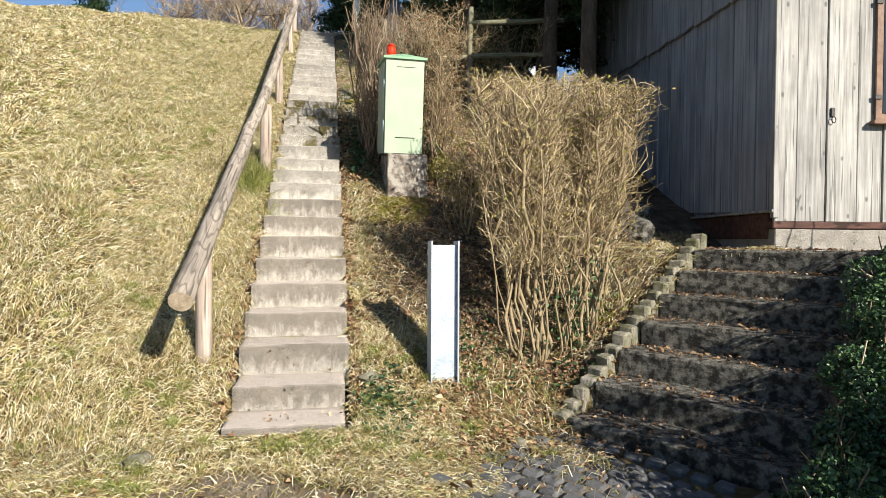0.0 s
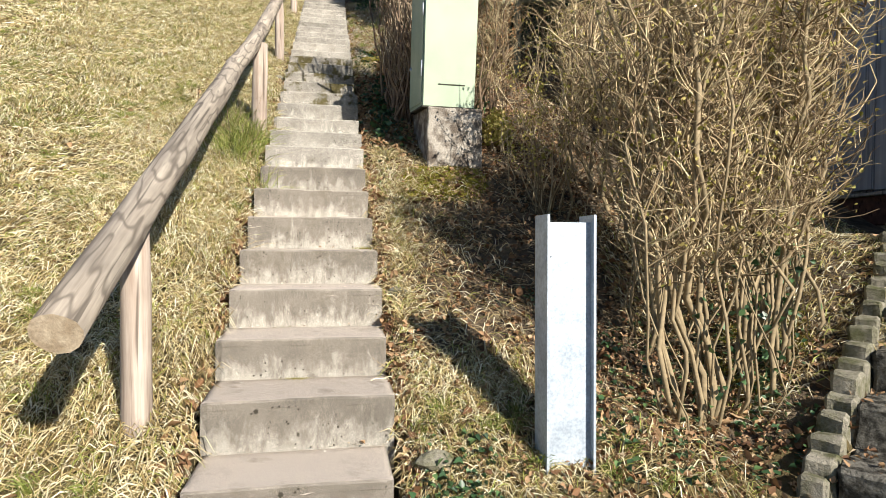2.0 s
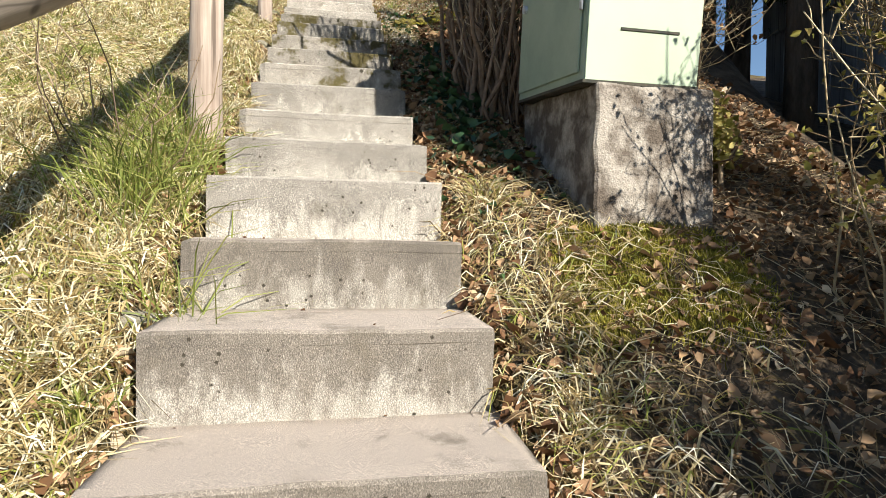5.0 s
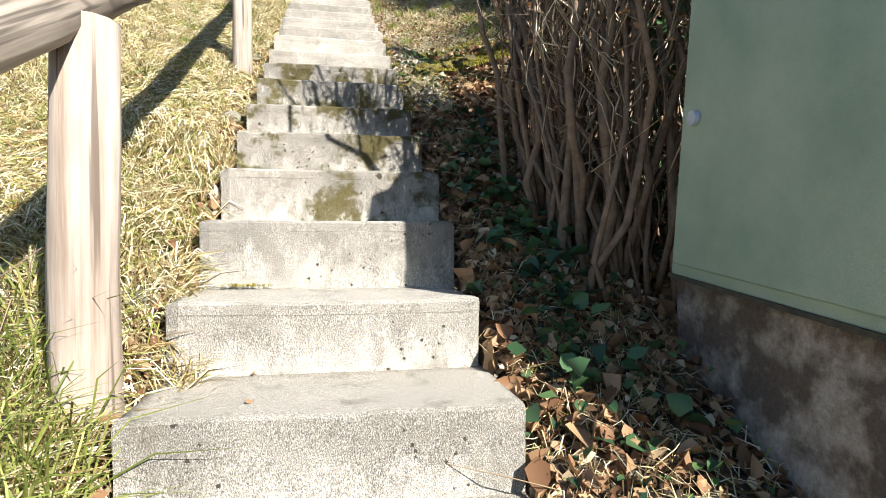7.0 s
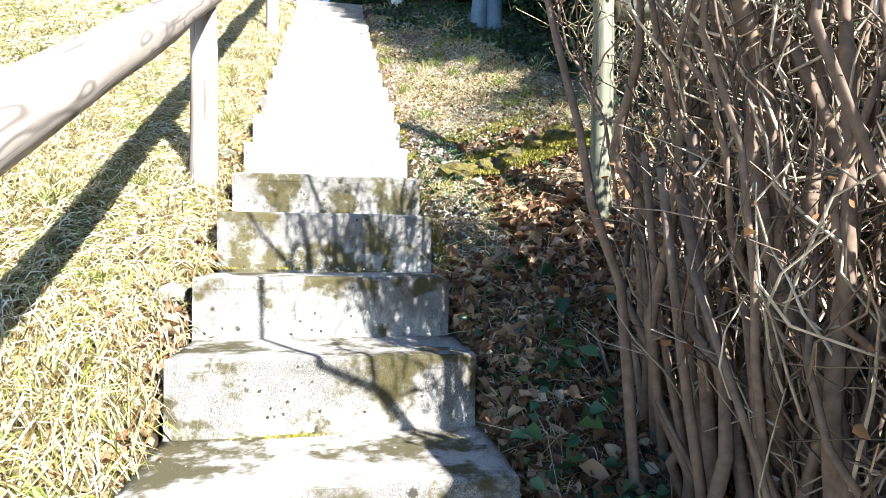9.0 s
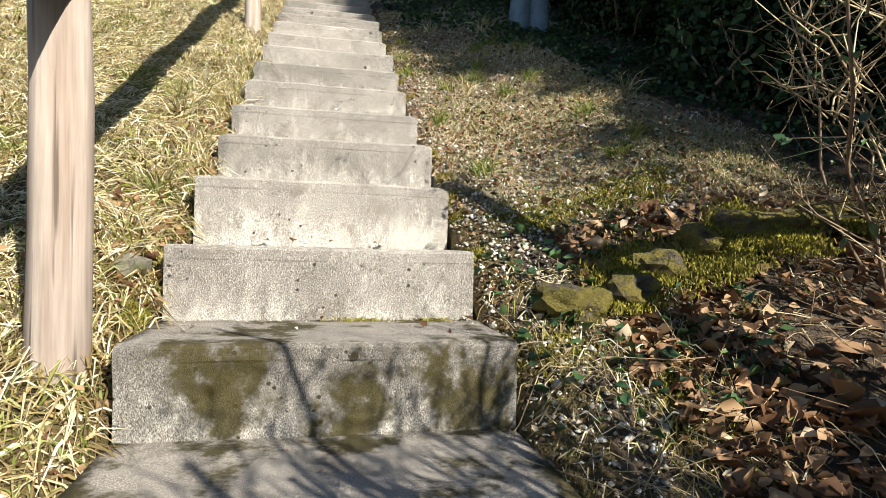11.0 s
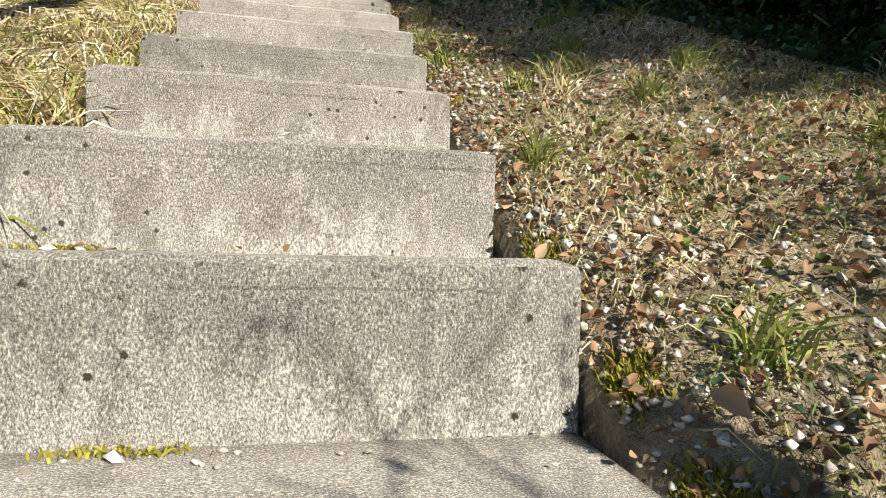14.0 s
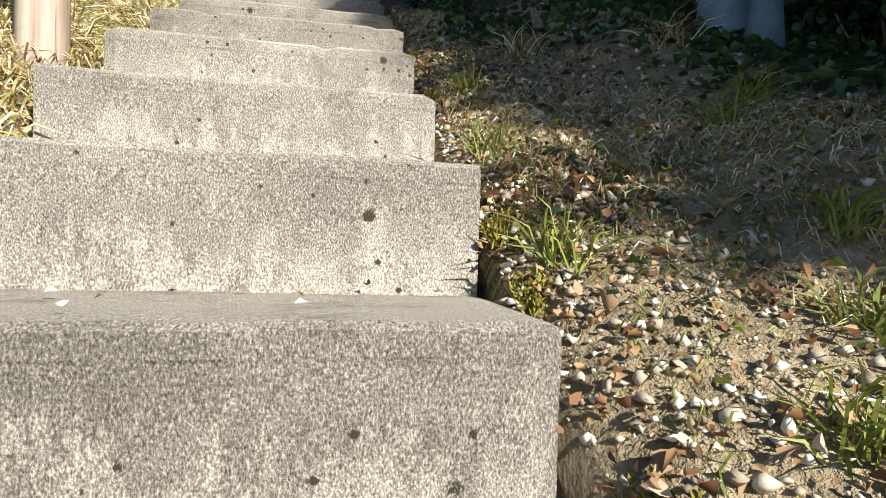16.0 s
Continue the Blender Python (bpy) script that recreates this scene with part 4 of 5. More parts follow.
# ---- hedges ----
def hedge(name, label, bases, top, lean, inside, seed, stem_mat, twig_mat, leaf_mat, twigs=38, sub=5, leaves=12000, low=0.35, r=0.012, leaf_size=(0.012, 0.028), sub_len=0.16, stem_segs=7, gnarl=0.13, splay=0.0, ragged=0.7, thick=1.0, up=0.35, taper=0.6):
    g = np.random.default_rng(seed)
    n = len(bases)
    b = on_land(bases, -0.05)
    tp = np.column_stack([bases[:, 0] + g.normal(size=n) * lean, bases[:, 1] + g.normal(size=n) * lean, top(bases[:, 0], bases[:, 1]) - g.uniform(0.03, ragged, n)])
    tp[:, 0] += splay * (bases[:, 0] - bases[:, 0].mean())
    at = empty(name, pose(float(bases[:, 0].mean()), float(bases[:, 1].mean()), float(b[:, 2].min())), label, "hedge")
    inv = at.matrix_basis.inverted()

    def put(pname, vf, mat, lab=""):
        ob = new(pname, mesh_np(pname, vf[0], vf[1], mat))
        ob.parent = at
        ob["kind"] = "stuff"
        ob.matrix_parent_inverse = inv
        if lab:
            ob["label"] = lab
        ob["kind"] = "stuff"
        return ob
    rad = r * g.choice([0.45, 0.7, 1.0, 1.5], n) * g.uniform(0.8, 1.2, n)
    for k in range(n):
        p0, p1 = Vector(b[k]) - at.location, Vector(tp[k]) - at.location
        ln = (p1 - p0).length
        o = Vector((k * 1.7, seed, 0.3))
        pts = [p0.lerp(p1, j / stem_segs) + (noise.noise_vector(o + Vector((0, 0, j * 0.4))) * gnarl * 1.3 + noise.noise_vector(o * 2 + Vector((0, 0, j * 1.3))) * gnarl * 0.3) * min(1, j) for j in range(stem_segs + 1)]
        part("stem", tube(pts, [float(rad[k]) * (1 - taper * j / stem_segs) for j in range(stem_segs + 1)], 6, True, 0.25), stem_mat, at)
    t = g.uniform(low, 1.0, (n, twigs))
    s = (b[:, None] + (tp - b)[:, None] * t[..., None]).reshape(-1, 3)
    m = len(s)
    d = g.normal(size=(m, 3)) * 0.75
    d[:, 2] = np.abs(d[:, 2]) + up
    d *= (g.uniform(0.14, 0.55, m) / (np.linalg.norm(d, axis=1) + 1e-6))[:, None]
    e = s + d
    ok = inside(e)
    s, e = s[ok], e[ok]
    e[:, 2] = np.minimum(e[:, 2], top(e[:, 0], e[:, 1]) + g.uniform(-0.04, 0.07, len(e)))
    put("branchwork", twigs_np(s, e, 0.0048 * thick, 0.0024 * thick, 0.12, g, 4), twig_mat)
    q = g.integers(0, len(s), len(s) * sub)
    u = g.uniform(0.25, 1, (len(q), 1))
    s2 = s[q] + (e[q] - s[q]) * u
    d2 = g.normal(size=(len(q), 3))
    d2[:, 2] = np.abs(d2[:, 2]) * 0.8 + 0.25
    e2 = s2 + d2 * sub_len * g.uniform(0.3, 0.9, (len(q), 1))
    e2[:, 2] = np.minimum(e2[:, 2], top(e2[:, 0], e2[:, 1]) + g.uniform(-0.02, 0.09, len(e2)))
    put("twigwork", twigs_np(s2, e2, 0.0026 * thick, 0.0012 * thick, 0.1, g, 2), twig_mat)
    if leaves:
        k = g.integers(0, len(e2), leaves)
        put("leafage", leaves_np(e2[k] + g.normal(size=(leaves, 3)) * 0.012, g.uniform(*leaf_size, leaves), g, 0.35), leaf_mat, "small leaves and buds at the twig ends")
    return at


def hedge_left(y):
    return 1.73 + 0.13 * (y - 0.6)


hb = np.concatenate([np.column_stack([G.uniform(1.95, 3.0, 34), G.uniform(1.5, 4.3, 34)]), np.array([1.98, 0.92]) + G.normal(size=(7, 2)) * 0.06, np.array([2.2, 0.95]) + G.normal(size=(9, 2)) * 0.07, np.array([2.5, 1.05]) + G.normal(size=(11, 2)) * 0.12, np.array([2.78, 1.15]) + G.normal(size=(6, 2)) * 0.05, np.column_stack([G.uniform(2.65, 3.1, 14), G.uniform(1.15, 1.9, 14)])])
hb += (0.13, -0.04)
hb[:, 0] += 0.12 * (hb[:, 1] - 0.6)
trim1 = lambda x, y: 3.15 + 0.26 * (np.asarray(y) - 0.7) + 0.05 * np.sin(7 * x) + 0.05 * np.sin(5 * y)
hedge("clipped_hedge", "leafless clipped privet hedge with tangled tan stems", hb, trim1, 0.20, lambda e: (e[:, 0] > hedge_left(e[:, 1]) - 0.1) & (e[:, 1] > 0.35) & (e[:, 0] < 3.64 + 0.1 * e[:, 1]) & (e[:, 1] < 4.6), 5, M_HSTEM, M_TWIG, M_BUD, 36, 3, 6500, 0.34, 0.0135, gnarl=0.17, splay=0.34, ragged=0.35, thick=1.3, stem_segs=11, taper=0.4)
ci = np.repeat(np.array([[2.75, 0.96], [3.0, 1.11], [2.43, 0.91]]), (90, 120, 40), 0) + G.normal(size=(250, 2)) * 0.08
ci = np.column_stack([ci, land(ci[:, 0], ci[:, 1]) + G.uniform(0.02, 1.0, 250) ** 1.6])
stuff("climbing_ivy", leaves_np(ci, G.uniform(0.025, 0.055, 250), G, 0.4, 1.1), M_IVY, "green ivy climbing the lower hedge stems", "ivy")

hb2 = np.concatenate([np.column_stack([G.uniform(1.05, 1.75, 42), G.uniform(4.85, 5.9, 42)]), np.column_stack([G.uniform(0.92, 1.25, 40), G.uniform(4.85, 5.8, 40)])])
trim2 = lambda x, y: 5.50 + 0.0 * (np.asarray(y) - 4.4) + 0.05 * np.sin(6 * x + 3 * y)
hedge("stem_hedge", "tall dark leggy hedge of many upright stems behind the cabinet", hb2, trim2, 0.27, lambda e: (e[:, 0] > 0.62 + 0.1 * (e[:, 2] < 4.2)) & (e[:, 0] < 2.2) & (e[:, 1] > 4.72), 6, M_STEM, M_STEM, M_BEECH, 13, 2, 800, 0.15, 0.0145, (0.010, 0.024), 0.16, 10, 0.15, up=1.3)

hv = np.column_stack([G.uniform(1.3, 2.15, 2400), G.uniform(5.0, 6.0, 2400), np.zeros(2400)])
hv[:, 2] = land(hv[:, 0], hv[:, 1]) + G.uniform(0.02, 1.9, 2400)
stuff("hedge_ivy", leaves_np(hv, G.uniform(0.03, 0.06, len(hv)), G, 0.4, 1.1), M_IVY, "dark ivy growing inside the leggy hedge", "ivy")

hb3 = np.column_stack([G.uniform(1.75, 2.3, 20), G.uniform(4.7, 5.3, 20)])
hedge("withered_hedge", "tangled brown hedge with withered leaves by the fence", hb3, lambda x, y: 5.35 + 0.0 * np.asarray(x), 0.3, lambda e: e[:, 0] > 1.3, 7, M_STEM, M_TWIG, M_BEECH, 26, 4, 1800, 0.2, 0.012, (0.014, 0.03), 0.2)
hb4 = np.column_stack([G.uniform(1.6, 4.4, 30), 7.4 + G.normal(size=30) * 0.2])
hedge("bramble_thicket", "bare bramble thicket growing through the wooden fence", hb4, lambda x, y: 5.9 + 0.12 * np.asarray(x), 0.5, lambda e: e[:, 0] > 1.15, 8, M_STEM, M_TWIG, M_IVY, 22, 4, 2500, 0.05, 0.008, (0.015, 0.035), 0.25)

# pruned stumps with pale cut ends in front of the stems
pr = empty("pruned_bush", pose(1.1, 5.6, float(land(1.1, 5.6))), "pruned bush stems with pale freshly cut ends", "bush")
for k in range(70):
    x, y = G.uniform(0.92, 1.5), G.uniform(4.85, 6.15)
    z = float(land(x, y))
    h = G.uniform(0.25, 1.15)
    lx, ly = G.normal() * 0.12 - 0.06, G.normal() * 0.1 + 0.05
    r_ = G.uniform(0.007, 0.019)
    p0 = Vector((x - 1.1, y - 5.6, z - float(pr.location.z) - 0.05))
    pts = [p0 + Vector((lx, ly, h)) * t + noise.noise_vector(Vector((k, t * 2, 0))) * 0.035 * t for t in (0, 0.3, 0.6, 1.0)]
    ob = part("cut_stem", tube(pts, [r_ * 1.2, r_, r_ * 0.9, r_ * 0.85], 6, True, 0.25), M_STEM, pr)
    ob.data.materials.append(M_CUT)
    ob.data.polygons[len(ob.data.polygons) - 1].material_index = 1

# long shoots of the hedge that reach towards the cabinet
sho = empty("hedge_shoots", pose(2.08, 3.0, float(land(2.08, 3.0))), "long thin green-budded shoots at the end of the hedge", "shrub")
s0 = G.normal(size=(26, 3)) * (0.08, 0.12, 0.0) + (0, 0, -0.03)
e0 = s0 + np.column_stack([G.normal(size=26) * 0.12 - 0.06, G.normal(size=26) * 0.16, G.uniform(0.8, 1.7, 26)])
k = G.integers(0, 26, 200)
s1 = s0[k] + (e0[k] - s0[k]) * G.uniform(0.4, 1.0, (200, 1))
e1 = s1 + G.normal(size=(200, 3)) * 0.10 + (0, 0, 0.08)
k = G.integers(0, 200, 700)
for nm, vf, mt in (("stemwork", twigs_np(s0, e0, 0.007, 0.003, 0.08, G, 5), M_HSTEM), ("twigwork", twigs_np(s1, e1, 0.0035, 0.0015, 0.1, G, 3), M_TWIG), ("leafage", leaves_np(e1[k] + G.normal(size=(700, 3)) * 0.03, G.uniform(0.015, 0.03, 700), G, 0.35), M_BUD)):
    ob = new(nm, mesh_np(nm, *vf, mt))
    ob.parent = sho
    ob["kind"] = "stuff"

# thin shrub beside the handrail post
shr = empty("thin_shrub", pose(-0.92, 4.15, float(land(-0.92, 4.15))), "thin bare shrub in the long grass by the handrail", "shrub")
s0 = np.repeat(np.array([[0.0, 0.0, -0.02]]), 14, 0) + G.normal(size=(14, 3)) * (0.06, 0.06, 0.0)
e0 = s0 + np.column_stack([G.normal(size=(14, 2)) * 0.22, G.uniform(0.45, 0.85, 14)])
ob = new("stemwork", mesh_np("stemwork", *twigs_np(s0, e0, 0.005, 0.002, 0.08, G, 5), M_STEM))
ob.parent = shr
ob["kind"] = "stuff"
k = G.integers(0, 14, 60)
s1 = s0[k] + (e0[k] - s0[k]) * G.uniform(0.3, 0.95, (60, 1))
ob = new("twigwork", mesh_np("twigwork", *twigs_np(s1, s1 + G.normal(size=(60, 3)) * 0.09 + (0, 0, 0.06), 0.0025, 0.001, 0.1, G, 3), M_STEM))
ob.parent = shr
ob["kind"] = "stuff"


# ---- bank, bush and trees ----
def leafy(name, label, category, centre, size, n, mat, leaf=(0.03, 0.06), seed=1, lumps=9, trunk=0.05):
    """Evergreen bush: stems inside, leaf clumps with gaps outside."""
    g = np.random.default_rng(seed)
    at = empty(name, pose(*centre), label, category)
    L = g.normal(size=(lumps, 3))
    L /= np.linalg.norm(L, axis=1, keepdims=True)
    L = L * g.uniform(0.25, 0.75, (lumps, 1)) * np.array(size)
    L[:, 2] = np.abs(L[:, 2])
    k = g.integers(0, lumps, n)
    d = g.normal(size=(n, 3))
    d /= np.linalg.norm(d, axis=1, keepdims=True)
    c = L[k] + d * np.array(size) * 0.42 * g.uniform(0.5, 1.0, (n, 1)) ** 0.5
    c[:, 2] = np.maximum(c[:, 2], 0.02)
    ob = new("foliage", mesh_np("foliage", *leaves_np(c, g.uniform(*leaf, n), g, 0.2, 1.3, d * 0.5), mat))
    ob.parent = at
    ob["kind"] = "stuff"
    s = np.repeat(np.array([[0, 0, -0.2]]), lumps * 5, 0) + g.normal(size=(lumps * 5, 3)) * (size[0] * 0.3, size[1] * 0.3, 0)
    e = np.repeat(L, 5, 0) + g.normal(size=(lumps * 5, 3)) * np.array(size) * 0.25
    ob = new("branchwork", mesh_np("branchwork", *twigs_np(s, e, trunk * 0.4, 0.006, 0.08, g, 4), M_STEM))
    ob.parent = at
    ob["kind"] = "stuff"
    return at


def conifer(name, label, x, y, z0, crown0, top, rad, seed, n=34000):
    """Tapered trunk, drooping limbs, and sprays of needles with gaps."""
    g = np.random.default_rng(seed)
    at = empty(name, pose(x, y, z0), label, "tree")
    h = top - z0
    c0 = crown0 - z0
    part("trunk", tube([(0, 0, -0.3), (0.03, 0, h * 0.3), (0, 0.03, h * 0.7), (0, 0, h)], [0.16, 0.13, 0.07, 0.01], 9), M_BARK, at)
    m = 190
    zz = c0 + (h - c0) * g.uniform(0, 1, m) ** 1.1
    rr_ = rad * (1 - (zz - c0) / (h - c0)) ** 0.65 * g.uniform(0.6, 1.1, m) + 0.05
    a = g.uniform(0, 6.283, m)
    s = np.column_stack([np.zeros(m), np.zeros(m), zz])
    e = np.column_stack([np.cos(a) * rr_, np.sin(a) * rr_, zz - 0.18 * rr_])
    ob = new("limbwork", mesh_np("limbwork", *twigs_np(s, e, 0.022, 0.005, 0.05, g, 4), M_BARK))
    ob.parent = at
    ob["kind"] = "stuff"
    k = g.integers(0, m, n)
    c = s[k] + (e[k] - s[k]) * g.uniform(0.15, 1.05, (n, 1)) + g.normal(size=(n, 3)) * (0.10, 0.10, 0.06)
    ob = new("crown", mesh_np("crown", *leaves_np(c, g.uniform(0.035, 0.075, n), g, 0.3, 2.4), M_NEEDLE))
    ob.parent = at
    ob["kind"] = "stuff"
    return at


# conifers beyond the fence; crowns out of view, placed to shade the upper slope
for i, (x, y, c0, top, rad) in enumerate([(4.7, 5.05, 7.7, 14.5, 1.22), (4.6, 6.6, 7.4, 14.5, 1.35), (5.0, 8.1, 6.4, 13.5, 1.5), (5.7, 9.8, 6.2, 13.0, 1.8), (3.9, 10.6, 9.0, 15.0, 2.2), (5.0, 12.5, 7.6, 14.5, 2.6)]):
    conifer("spruce_tree", "tall dark green spruce beyond the fence, unseen crown added for shade", x, y, float(land(x, y)), c0, top, rad, 40 + i)
conifer("pine_tree", "dark green conifer at the top of the slope", 1.2, 18.2, float(land(1.2, 18.2)), float(land(1.2, 18.2)) + 0.2, 13.2, 1.5, 60)
conifer("pine_tree", "dark green conifer far up the meadow", -8.2, 19.5, float(land(-8.2, 19.5)), 9.0, 12.2, 0.9, 61, 9000)

# evergreen bushes out of view, added to throw shade over the stone steps
leafy("evergreen_bush", "dense evergreen bush added out of view to shade the stone steps", "bush", (4.2, -3.05, 0.0), (1.45, 1.2, 1.9), 26000, M_IVY, (0.03, 0.06), 71, 22)
leafy("evergreen_bush", "dense evergreen bush added out of view to shade the stone steps", "bush", (5.5, -1.8, 0.2), (1.3, 1.2, 1.8), 16000, M_IVY, (0.03, 0.06), 73, 16)
leafy("low_bush", "low yellow-green bush behind the cable cabinet", "bush", (2.0, 4.45, float(land(2.0, 4.45))), (0.3, 0.35, 0.5), 1500, M_BUD, (0.02, 0.045), 74, 12)
leafy("evergreen_bush", "dense evergreen bush added out of view to shade the stone steps", "bush", (6.55, -0.7, 0.9), (1.2, 1.2, 1.9), 9000, M_IVY, (0.03, 0.06), 72, 12)
b0 = S_BASE[:2] + S_SIDE * (S_WIDE + 0.15)
for k in range(7):
    c = b0 + S_DIR * (-0.7 + 0.5 * k) + S_SIDE * 0.12
    leafy("ivy_clump", "low ivy and weeds spilling over the stone steps", "ivy", (float(c[0]), float(c[1]), max(0.0, -0.25 + 0.27 * k)), (0.48, 0.48, 0.5), 4200, M_IVY, (0.014, 0.034), 80 + k, 9, 0.02)


def bare_tree(x, y, h, seed):
    g = np.random.default_rng(seed)
    at = empty("bare_tree", pose(x, y, float(land(x, y)) - 0.1), "leafless tree on the skyline above the meadow", "tree", "bare trees on the skyline")
    part("trunk", tube([(0, 0, -0.2), (0.04, 0.02, h * 0.3), (0.0, 0.05, h * 0.62)], [0.09, 0.07, 0.03], 8), M_BARK, at)
    n = 26
    s = np.column_stack([np.zeros(n), np.zeros(n), g.uniform(0.12, 0.6, n) * h])
    e = s + np.column_stack([g.normal(size=(n, 2)) * h * 0.26, g.uniform(0.15, 0.45, n) * h])
    k = g.integers(0, n, 200)
    s1 = s[k] + (e[k] - s[k]) * g.uniform(0.3, 1, (200, 1))
    e1 = s1 + np.column_stack([g.normal(size=(200, 2)) * h * 0.12, g.uniform(0.02, 0.25, 200) * h])
    k2 = g.integers(0, 200, 900)
    s2 = s1[k2] + (e1[k2] - s1[k2]) * g.uniform(0.3, 1, (900, 1))
    e2 = s2 + np.column_stack([g.normal(size=(900, 2)) * h * 0.06, g.uniform(0.0, 0.13, 900) * h])
    for nm, a in (("limbwork", (s, e, 0.035, 0.014)), ("branchwork", (s1, e1, 0.014, 0.006)), ("twigwork", (s2, e2, 0.007, 0.003))):
        ob = new(nm, mesh_np(nm, *twigs_np(a[0], a[1], a[2], a[3], 0.08, g, 3), M_STEM))
        ob.parent = at
        ob["kind"] = "stuff"


for i, (x, y, h) in enumerate([(-3.0, 20, 3.8), (-4.3, 22, 4.6), (-1.9, 21, 4.2), (-0.9, 24, 4.4), (-5.6, 21, 3.4)]):
    bare_tree(x, y, h, 90 + i)

for i, x in enumerate((2.0, 3.1, 4.2, 5.6, 7.0)):
    leafy("evergreen_hedge_bush", "dense dark evergreen bush at the top of the slope", "bush", (x, 14.0 - 0.1 * i, float(land(x, 14.0)) - 0.1), (0.8, 0.7, 1.5), 7000, M_NEEDLE, (0.04, 0.08), 110 + i, 12)

for i, (x, y, h) in enumerate([(3.0, 9.7, 1.5), (3.5, 10.9, 1.7), (3.3, 12.2, 1.8), (4.3, 9.0, 1.6), (4.6, 10.6, 1.2)]):
    leafy("shade_bush", "dark evergreen bush in the shade beside the slope", "bush", (x, y, float(land(x, y)) - 0.15), (0.75, 0.8, h), 8000, M_NEEDLE, (0.03, 0.07), 130 + i, 12)

# ---- fence, house and small things above ----
fen = empty("wooden_fence", pose(0, 0, 0), "old mossy wooden fence of round posts and two rails", "fence")
for k, (x, y) in enumerate([(1.35, 7.05), (3.05, 6.9), (4.62, 6.6)]):
    gz = float(land(x, y))
    log_part("post", (x, y, gz - 0.3), (x + 0.02, y, gz + (1.75 if k == 0 else 2.15)), 0.056, 0.052, M_FENCE, fen, 50 + k)
for z in (5.16, 5.82):
    for k, (a, b) in enumerate([((1.42, 7.10), (3.1, 6.97)), ((3.0, 6.97), (4.9, 6.67))]):
        if z > 5.5 and k == 0:
            continue
        log_part("rail", (a[0], a[1] - 0.07, z + 0.16 * (a[0] - 1.3) / 3), (b[0], b[1] - 0.07, z + 0.16 * (b[0] - 1.3) / 3), 0.052, 0.046, M_FENCE, fen, 60 + k + int(z * 10))

hs = empty("house", pose(8.2, 26, 9.6, 0, 0, -12), "pale blue-white rendered house beyond the trees", "house")
part("wall", box(-3.2, 0, -2, 3.2, 7, 6.0, 0.02), M_PLASTER, hs)
part("roof", box(-3.8, -0.6, 6.0, 3.8, 7.6, 6.4, 0.03), M_ROOF, hs)
for wx in (-2.2, -0.6, 1.0):
    for wz in (0.6, 3.4):
        w_ = part("window", box(wx, -0.06, wz, wx + 0.9, 0.02, wz + 1.3, 0.01), M_WHITE, hs)
        part("pane", box(wx + 0.09, -0.07, wz + 0.09, wx + 0.81, -0.055, wz + 1.21), M_GLASS, w_)

bp = empty("concrete_post", pose(2.12, 11.9, float(land(2.12, 11.9))), "pale blue concrete post, paint darkened to deepen its shade", "post")
part("shaft", tube([(0, 0, -0.3), (0, 0, 0.0), (0.0, 0, 0.25), (0.01, 0, 1.3)], [0.15, 0.14, 0.125, 0.115], 12), M_BLUE, bp)
part("buttress", tube([(-0.22, -0.05, -0.3), (-0.2, -0.05, 0.1), (-0.15, -0.03, 0.7), (-0.08, 0, 1.2)], [0.12, 0.11, 0.09, 0.05], 10), M_BLUE, bp)
wp = empty("white_post", pose(1.25, 15.6, float(land(1.25, 15.6))), "white painted wooden post at the top of the stairs", "post")
part("shaft", box(-0.1, -0.05, -0.2, 0.1, 0.05, 1.9, 0.012), M_WHITE, wp)
part("cap", box(-0.12, -0.07, 1.9, 0.12, 0.07, 1.94, 0.008), M_WHITE, wp)

# mossy stones that edge the gravel
rk = random.Random(31)
for k in range(9):
    x = 0.80 + k * 0.17 + rk.uniform(-0.03, 0.03)
    y = 7.80 + 0.24 * (k / 8) + rk.uniform(-0.04, 0.04)
    gz = float(land(x, y))
    bm = bmesh.new()
    bmesh.ops.create_icosphere(bm, subdivisions=3, radius=1)
    o = Vector((k * 3.3, 1.7, 0.4))
    for v in bm.verts:
        d = 1 + 0.5 * noise.noise(v.co * 1.2 + o) + 0.28 * noise.noise(v.co * 3.1 + o) + 0.12 * noise.noise(v.co * 7 + o)
        v.co = Vector((v.co.x * 0.12 * d, v.co.y * 0.10 * d, v.co.z * 0.062 * d))
    st = part("edging_stone", bm, M_MOSSROCK, None)
    st.matrix_basis = pose(x, y, gz + 0.03, 0, 0, rk.uniform(0, 360))
    tagged(st, "moss-covered rough stone edging the gravel", "stone", "mossy edging stones")

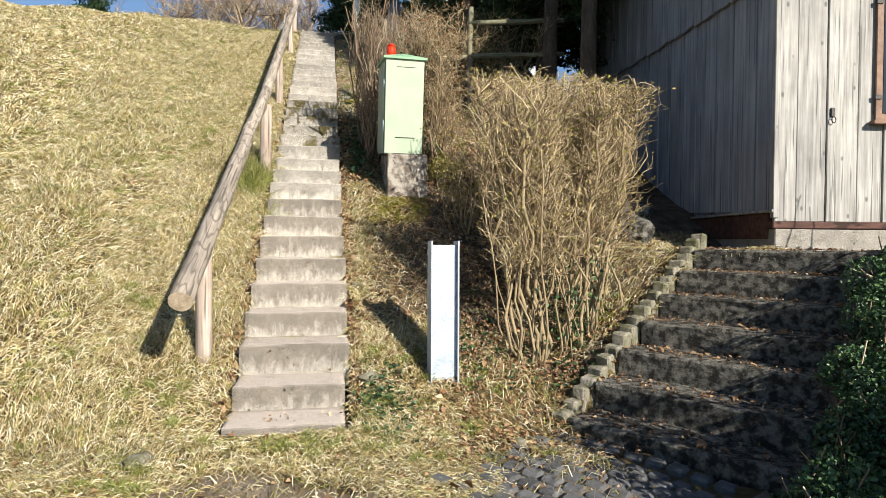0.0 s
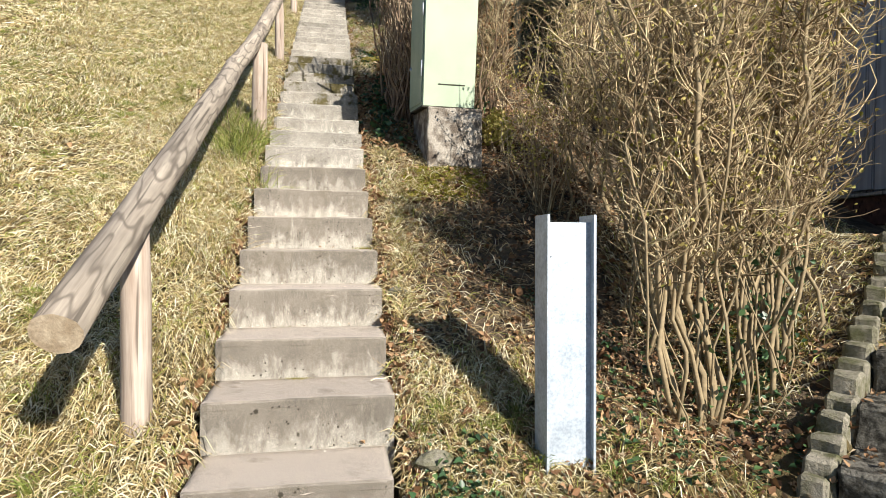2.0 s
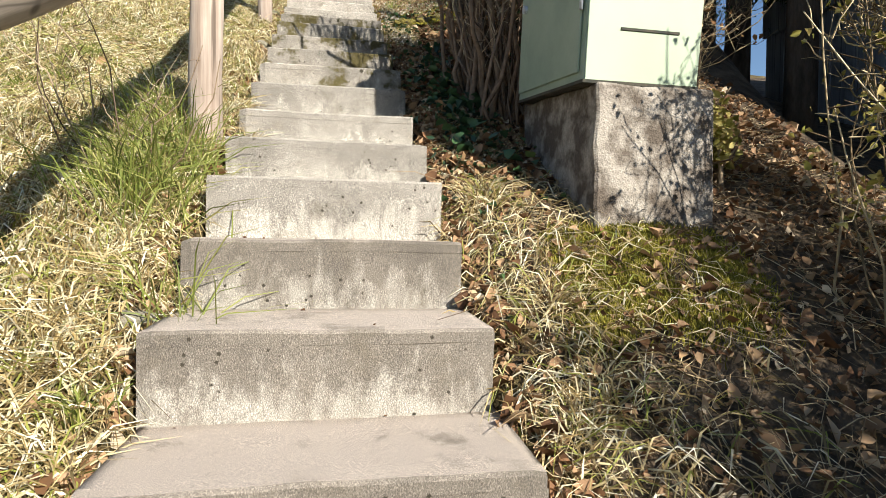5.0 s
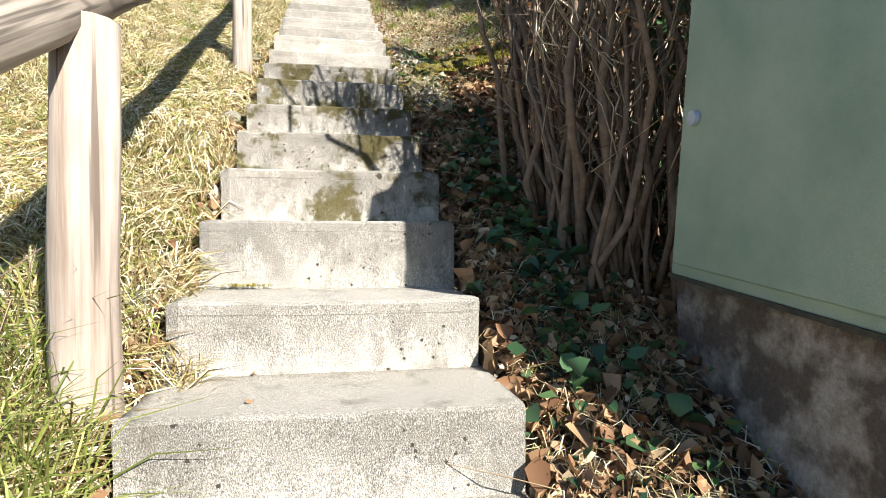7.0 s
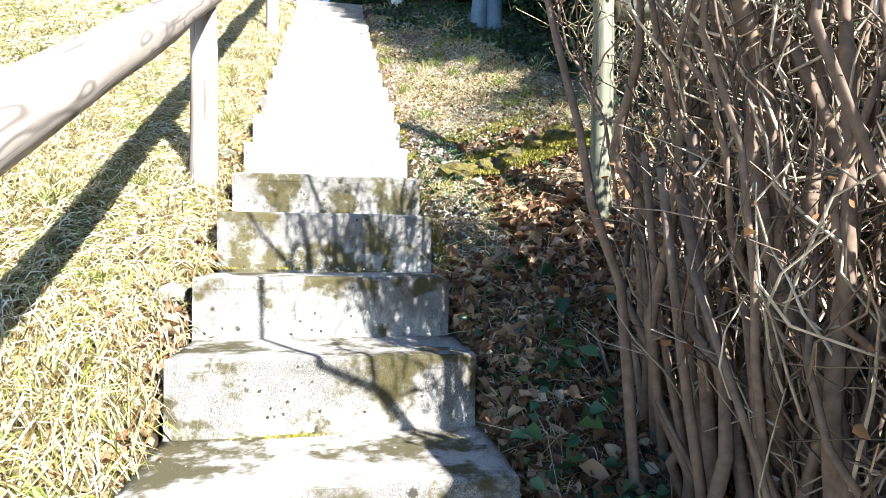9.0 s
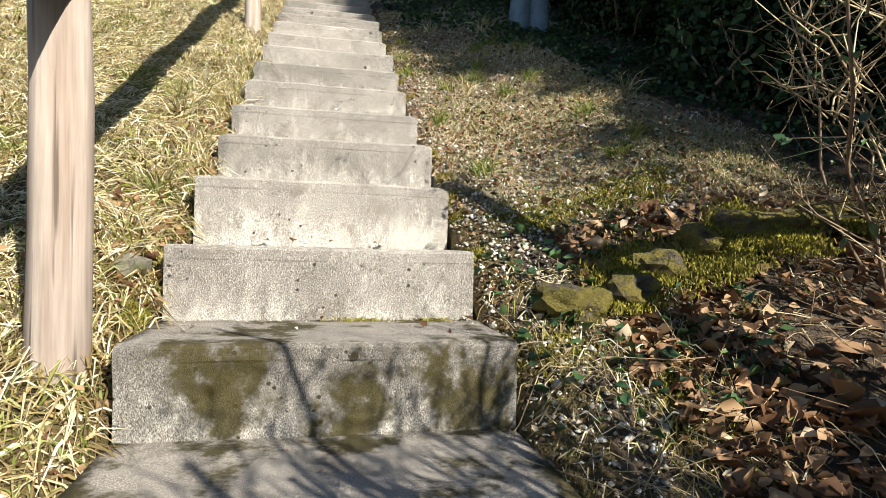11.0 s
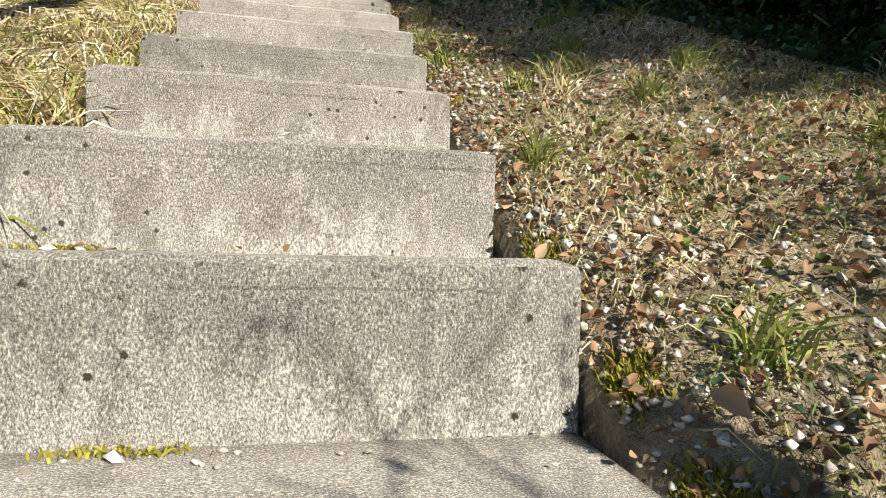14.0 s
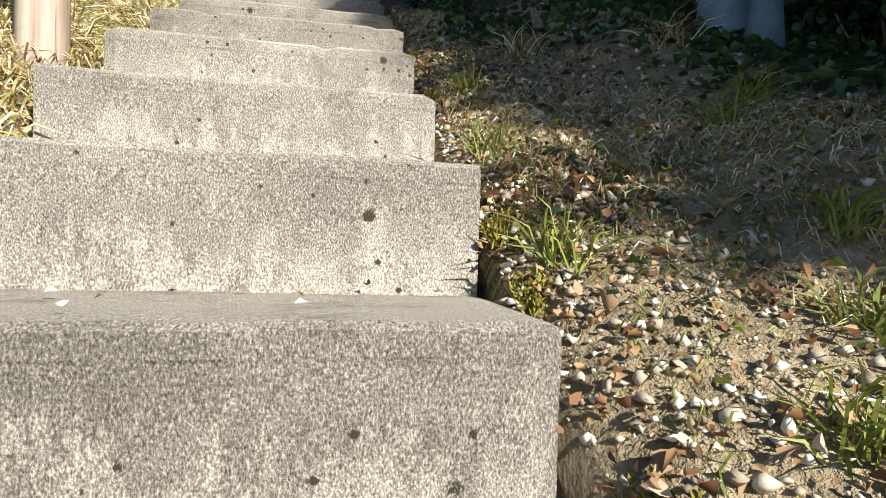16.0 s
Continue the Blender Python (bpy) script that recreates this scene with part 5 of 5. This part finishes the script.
# boulders in the bank beside the shed
for k, (x, y, r) in enumerate([(4.1, 3.1, 0.3), (4.5, 2.95, 0.26), (4.3, 3.6, 0.36), (4.75, 3.5, 0.3)]):
    bm = bmesh.new()
    bmesh.ops.create_icosphere(bm, subdivisions=3, radius=1)
    o = Vector((k * 4.1, 3.7, 1.4))
    for v in bm.verts:
        d = 1 + 0.4 * noise.noise(v.co * 1.3 + o) + 0.2 * noise.noise(v.co * 3.3 + o)
        v.co = Vector((v.co.x * r * d, v.co.y * r * 0.9 * d, v.co.z * r * 0.8 * d))
    st = part("boulder", bm, M_STONE, None)
    st.matrix_basis = pose(x, y, float(land(x, y)) + r * 0.35, 0, 0, 70 * k)
    tagged(st, "rough grey boulder in the bank beside the shed", "boulder", "boulders by the shed")

# pale broken stones beside the lowest steps
for k, (x, y, s) in enumerate([(0.66, 0.62, 0.07), (-0.57, 3.35, 0.05), (-0.60, 5.05, 0.05), (-0.60, 8.0, 0.06), (0.62, 1.9, 0.06), (-0.95, -0.35, 0.09), (-0.58, 6.7, 0.06), (1.75, -0.3, 0.05)]):
    bm = bmesh.new()
    bmesh.ops.create_icosphere(bm, subdivisions=2, radius=1)
    o = Vector((k * 5.3, 0.7, 2.4))
    for v in bm.verts:
        d = 1 + 0.4 * noise.noise(v.co * 1.7 + o)
        v.co = Vector((v.co.x * s * 1.3 * d, v.co.y * s * d, v.co.z * s * 0.75 * d))
    st = part("loose_stone", bm, M_KERB, None)
    st.matrix_basis = pose(x, y, float(land(x, y)) + s * 0.3, 0, 0, 40 * k)
    tagged(st, "pale broken stone lying beside the steps", "stone", "loose stones by the steps")

# cobbles at the foot of the stone steps
cob = empty("cobble_paving", pose(0, 0, 0), "dark cobbled paving at the foot of the stone steps", "paving", kind="structure")
sq = None
for a in range(11):
    for b in range(9):
        p = S_BASE[:2] + S_SIDE * (0.02 + b * 0.165 + 0.08 * (a % 2)) - S_DIR * (0.12 + a * 0.14)
        z = float(land(p[0], p[1]))
        if sq is None:
            sq = part("cobble", box(-0.072, -0.06, -0.08, 0.072, 0.06, 0.03, 0.02, 0.01, 1), M_COBBLE, cob)
            o = sq
        else:
            o = new("cobble", sq.data)
            o.parent = cob
        o.matrix_basis = pose(float(p[0]), float(p[1]), z + rk.uniform(-0.012, 0.008), rk.uniform(-4, 4), rk.uniform(-4, 4), -55 + rk.uniform(-12, 12))
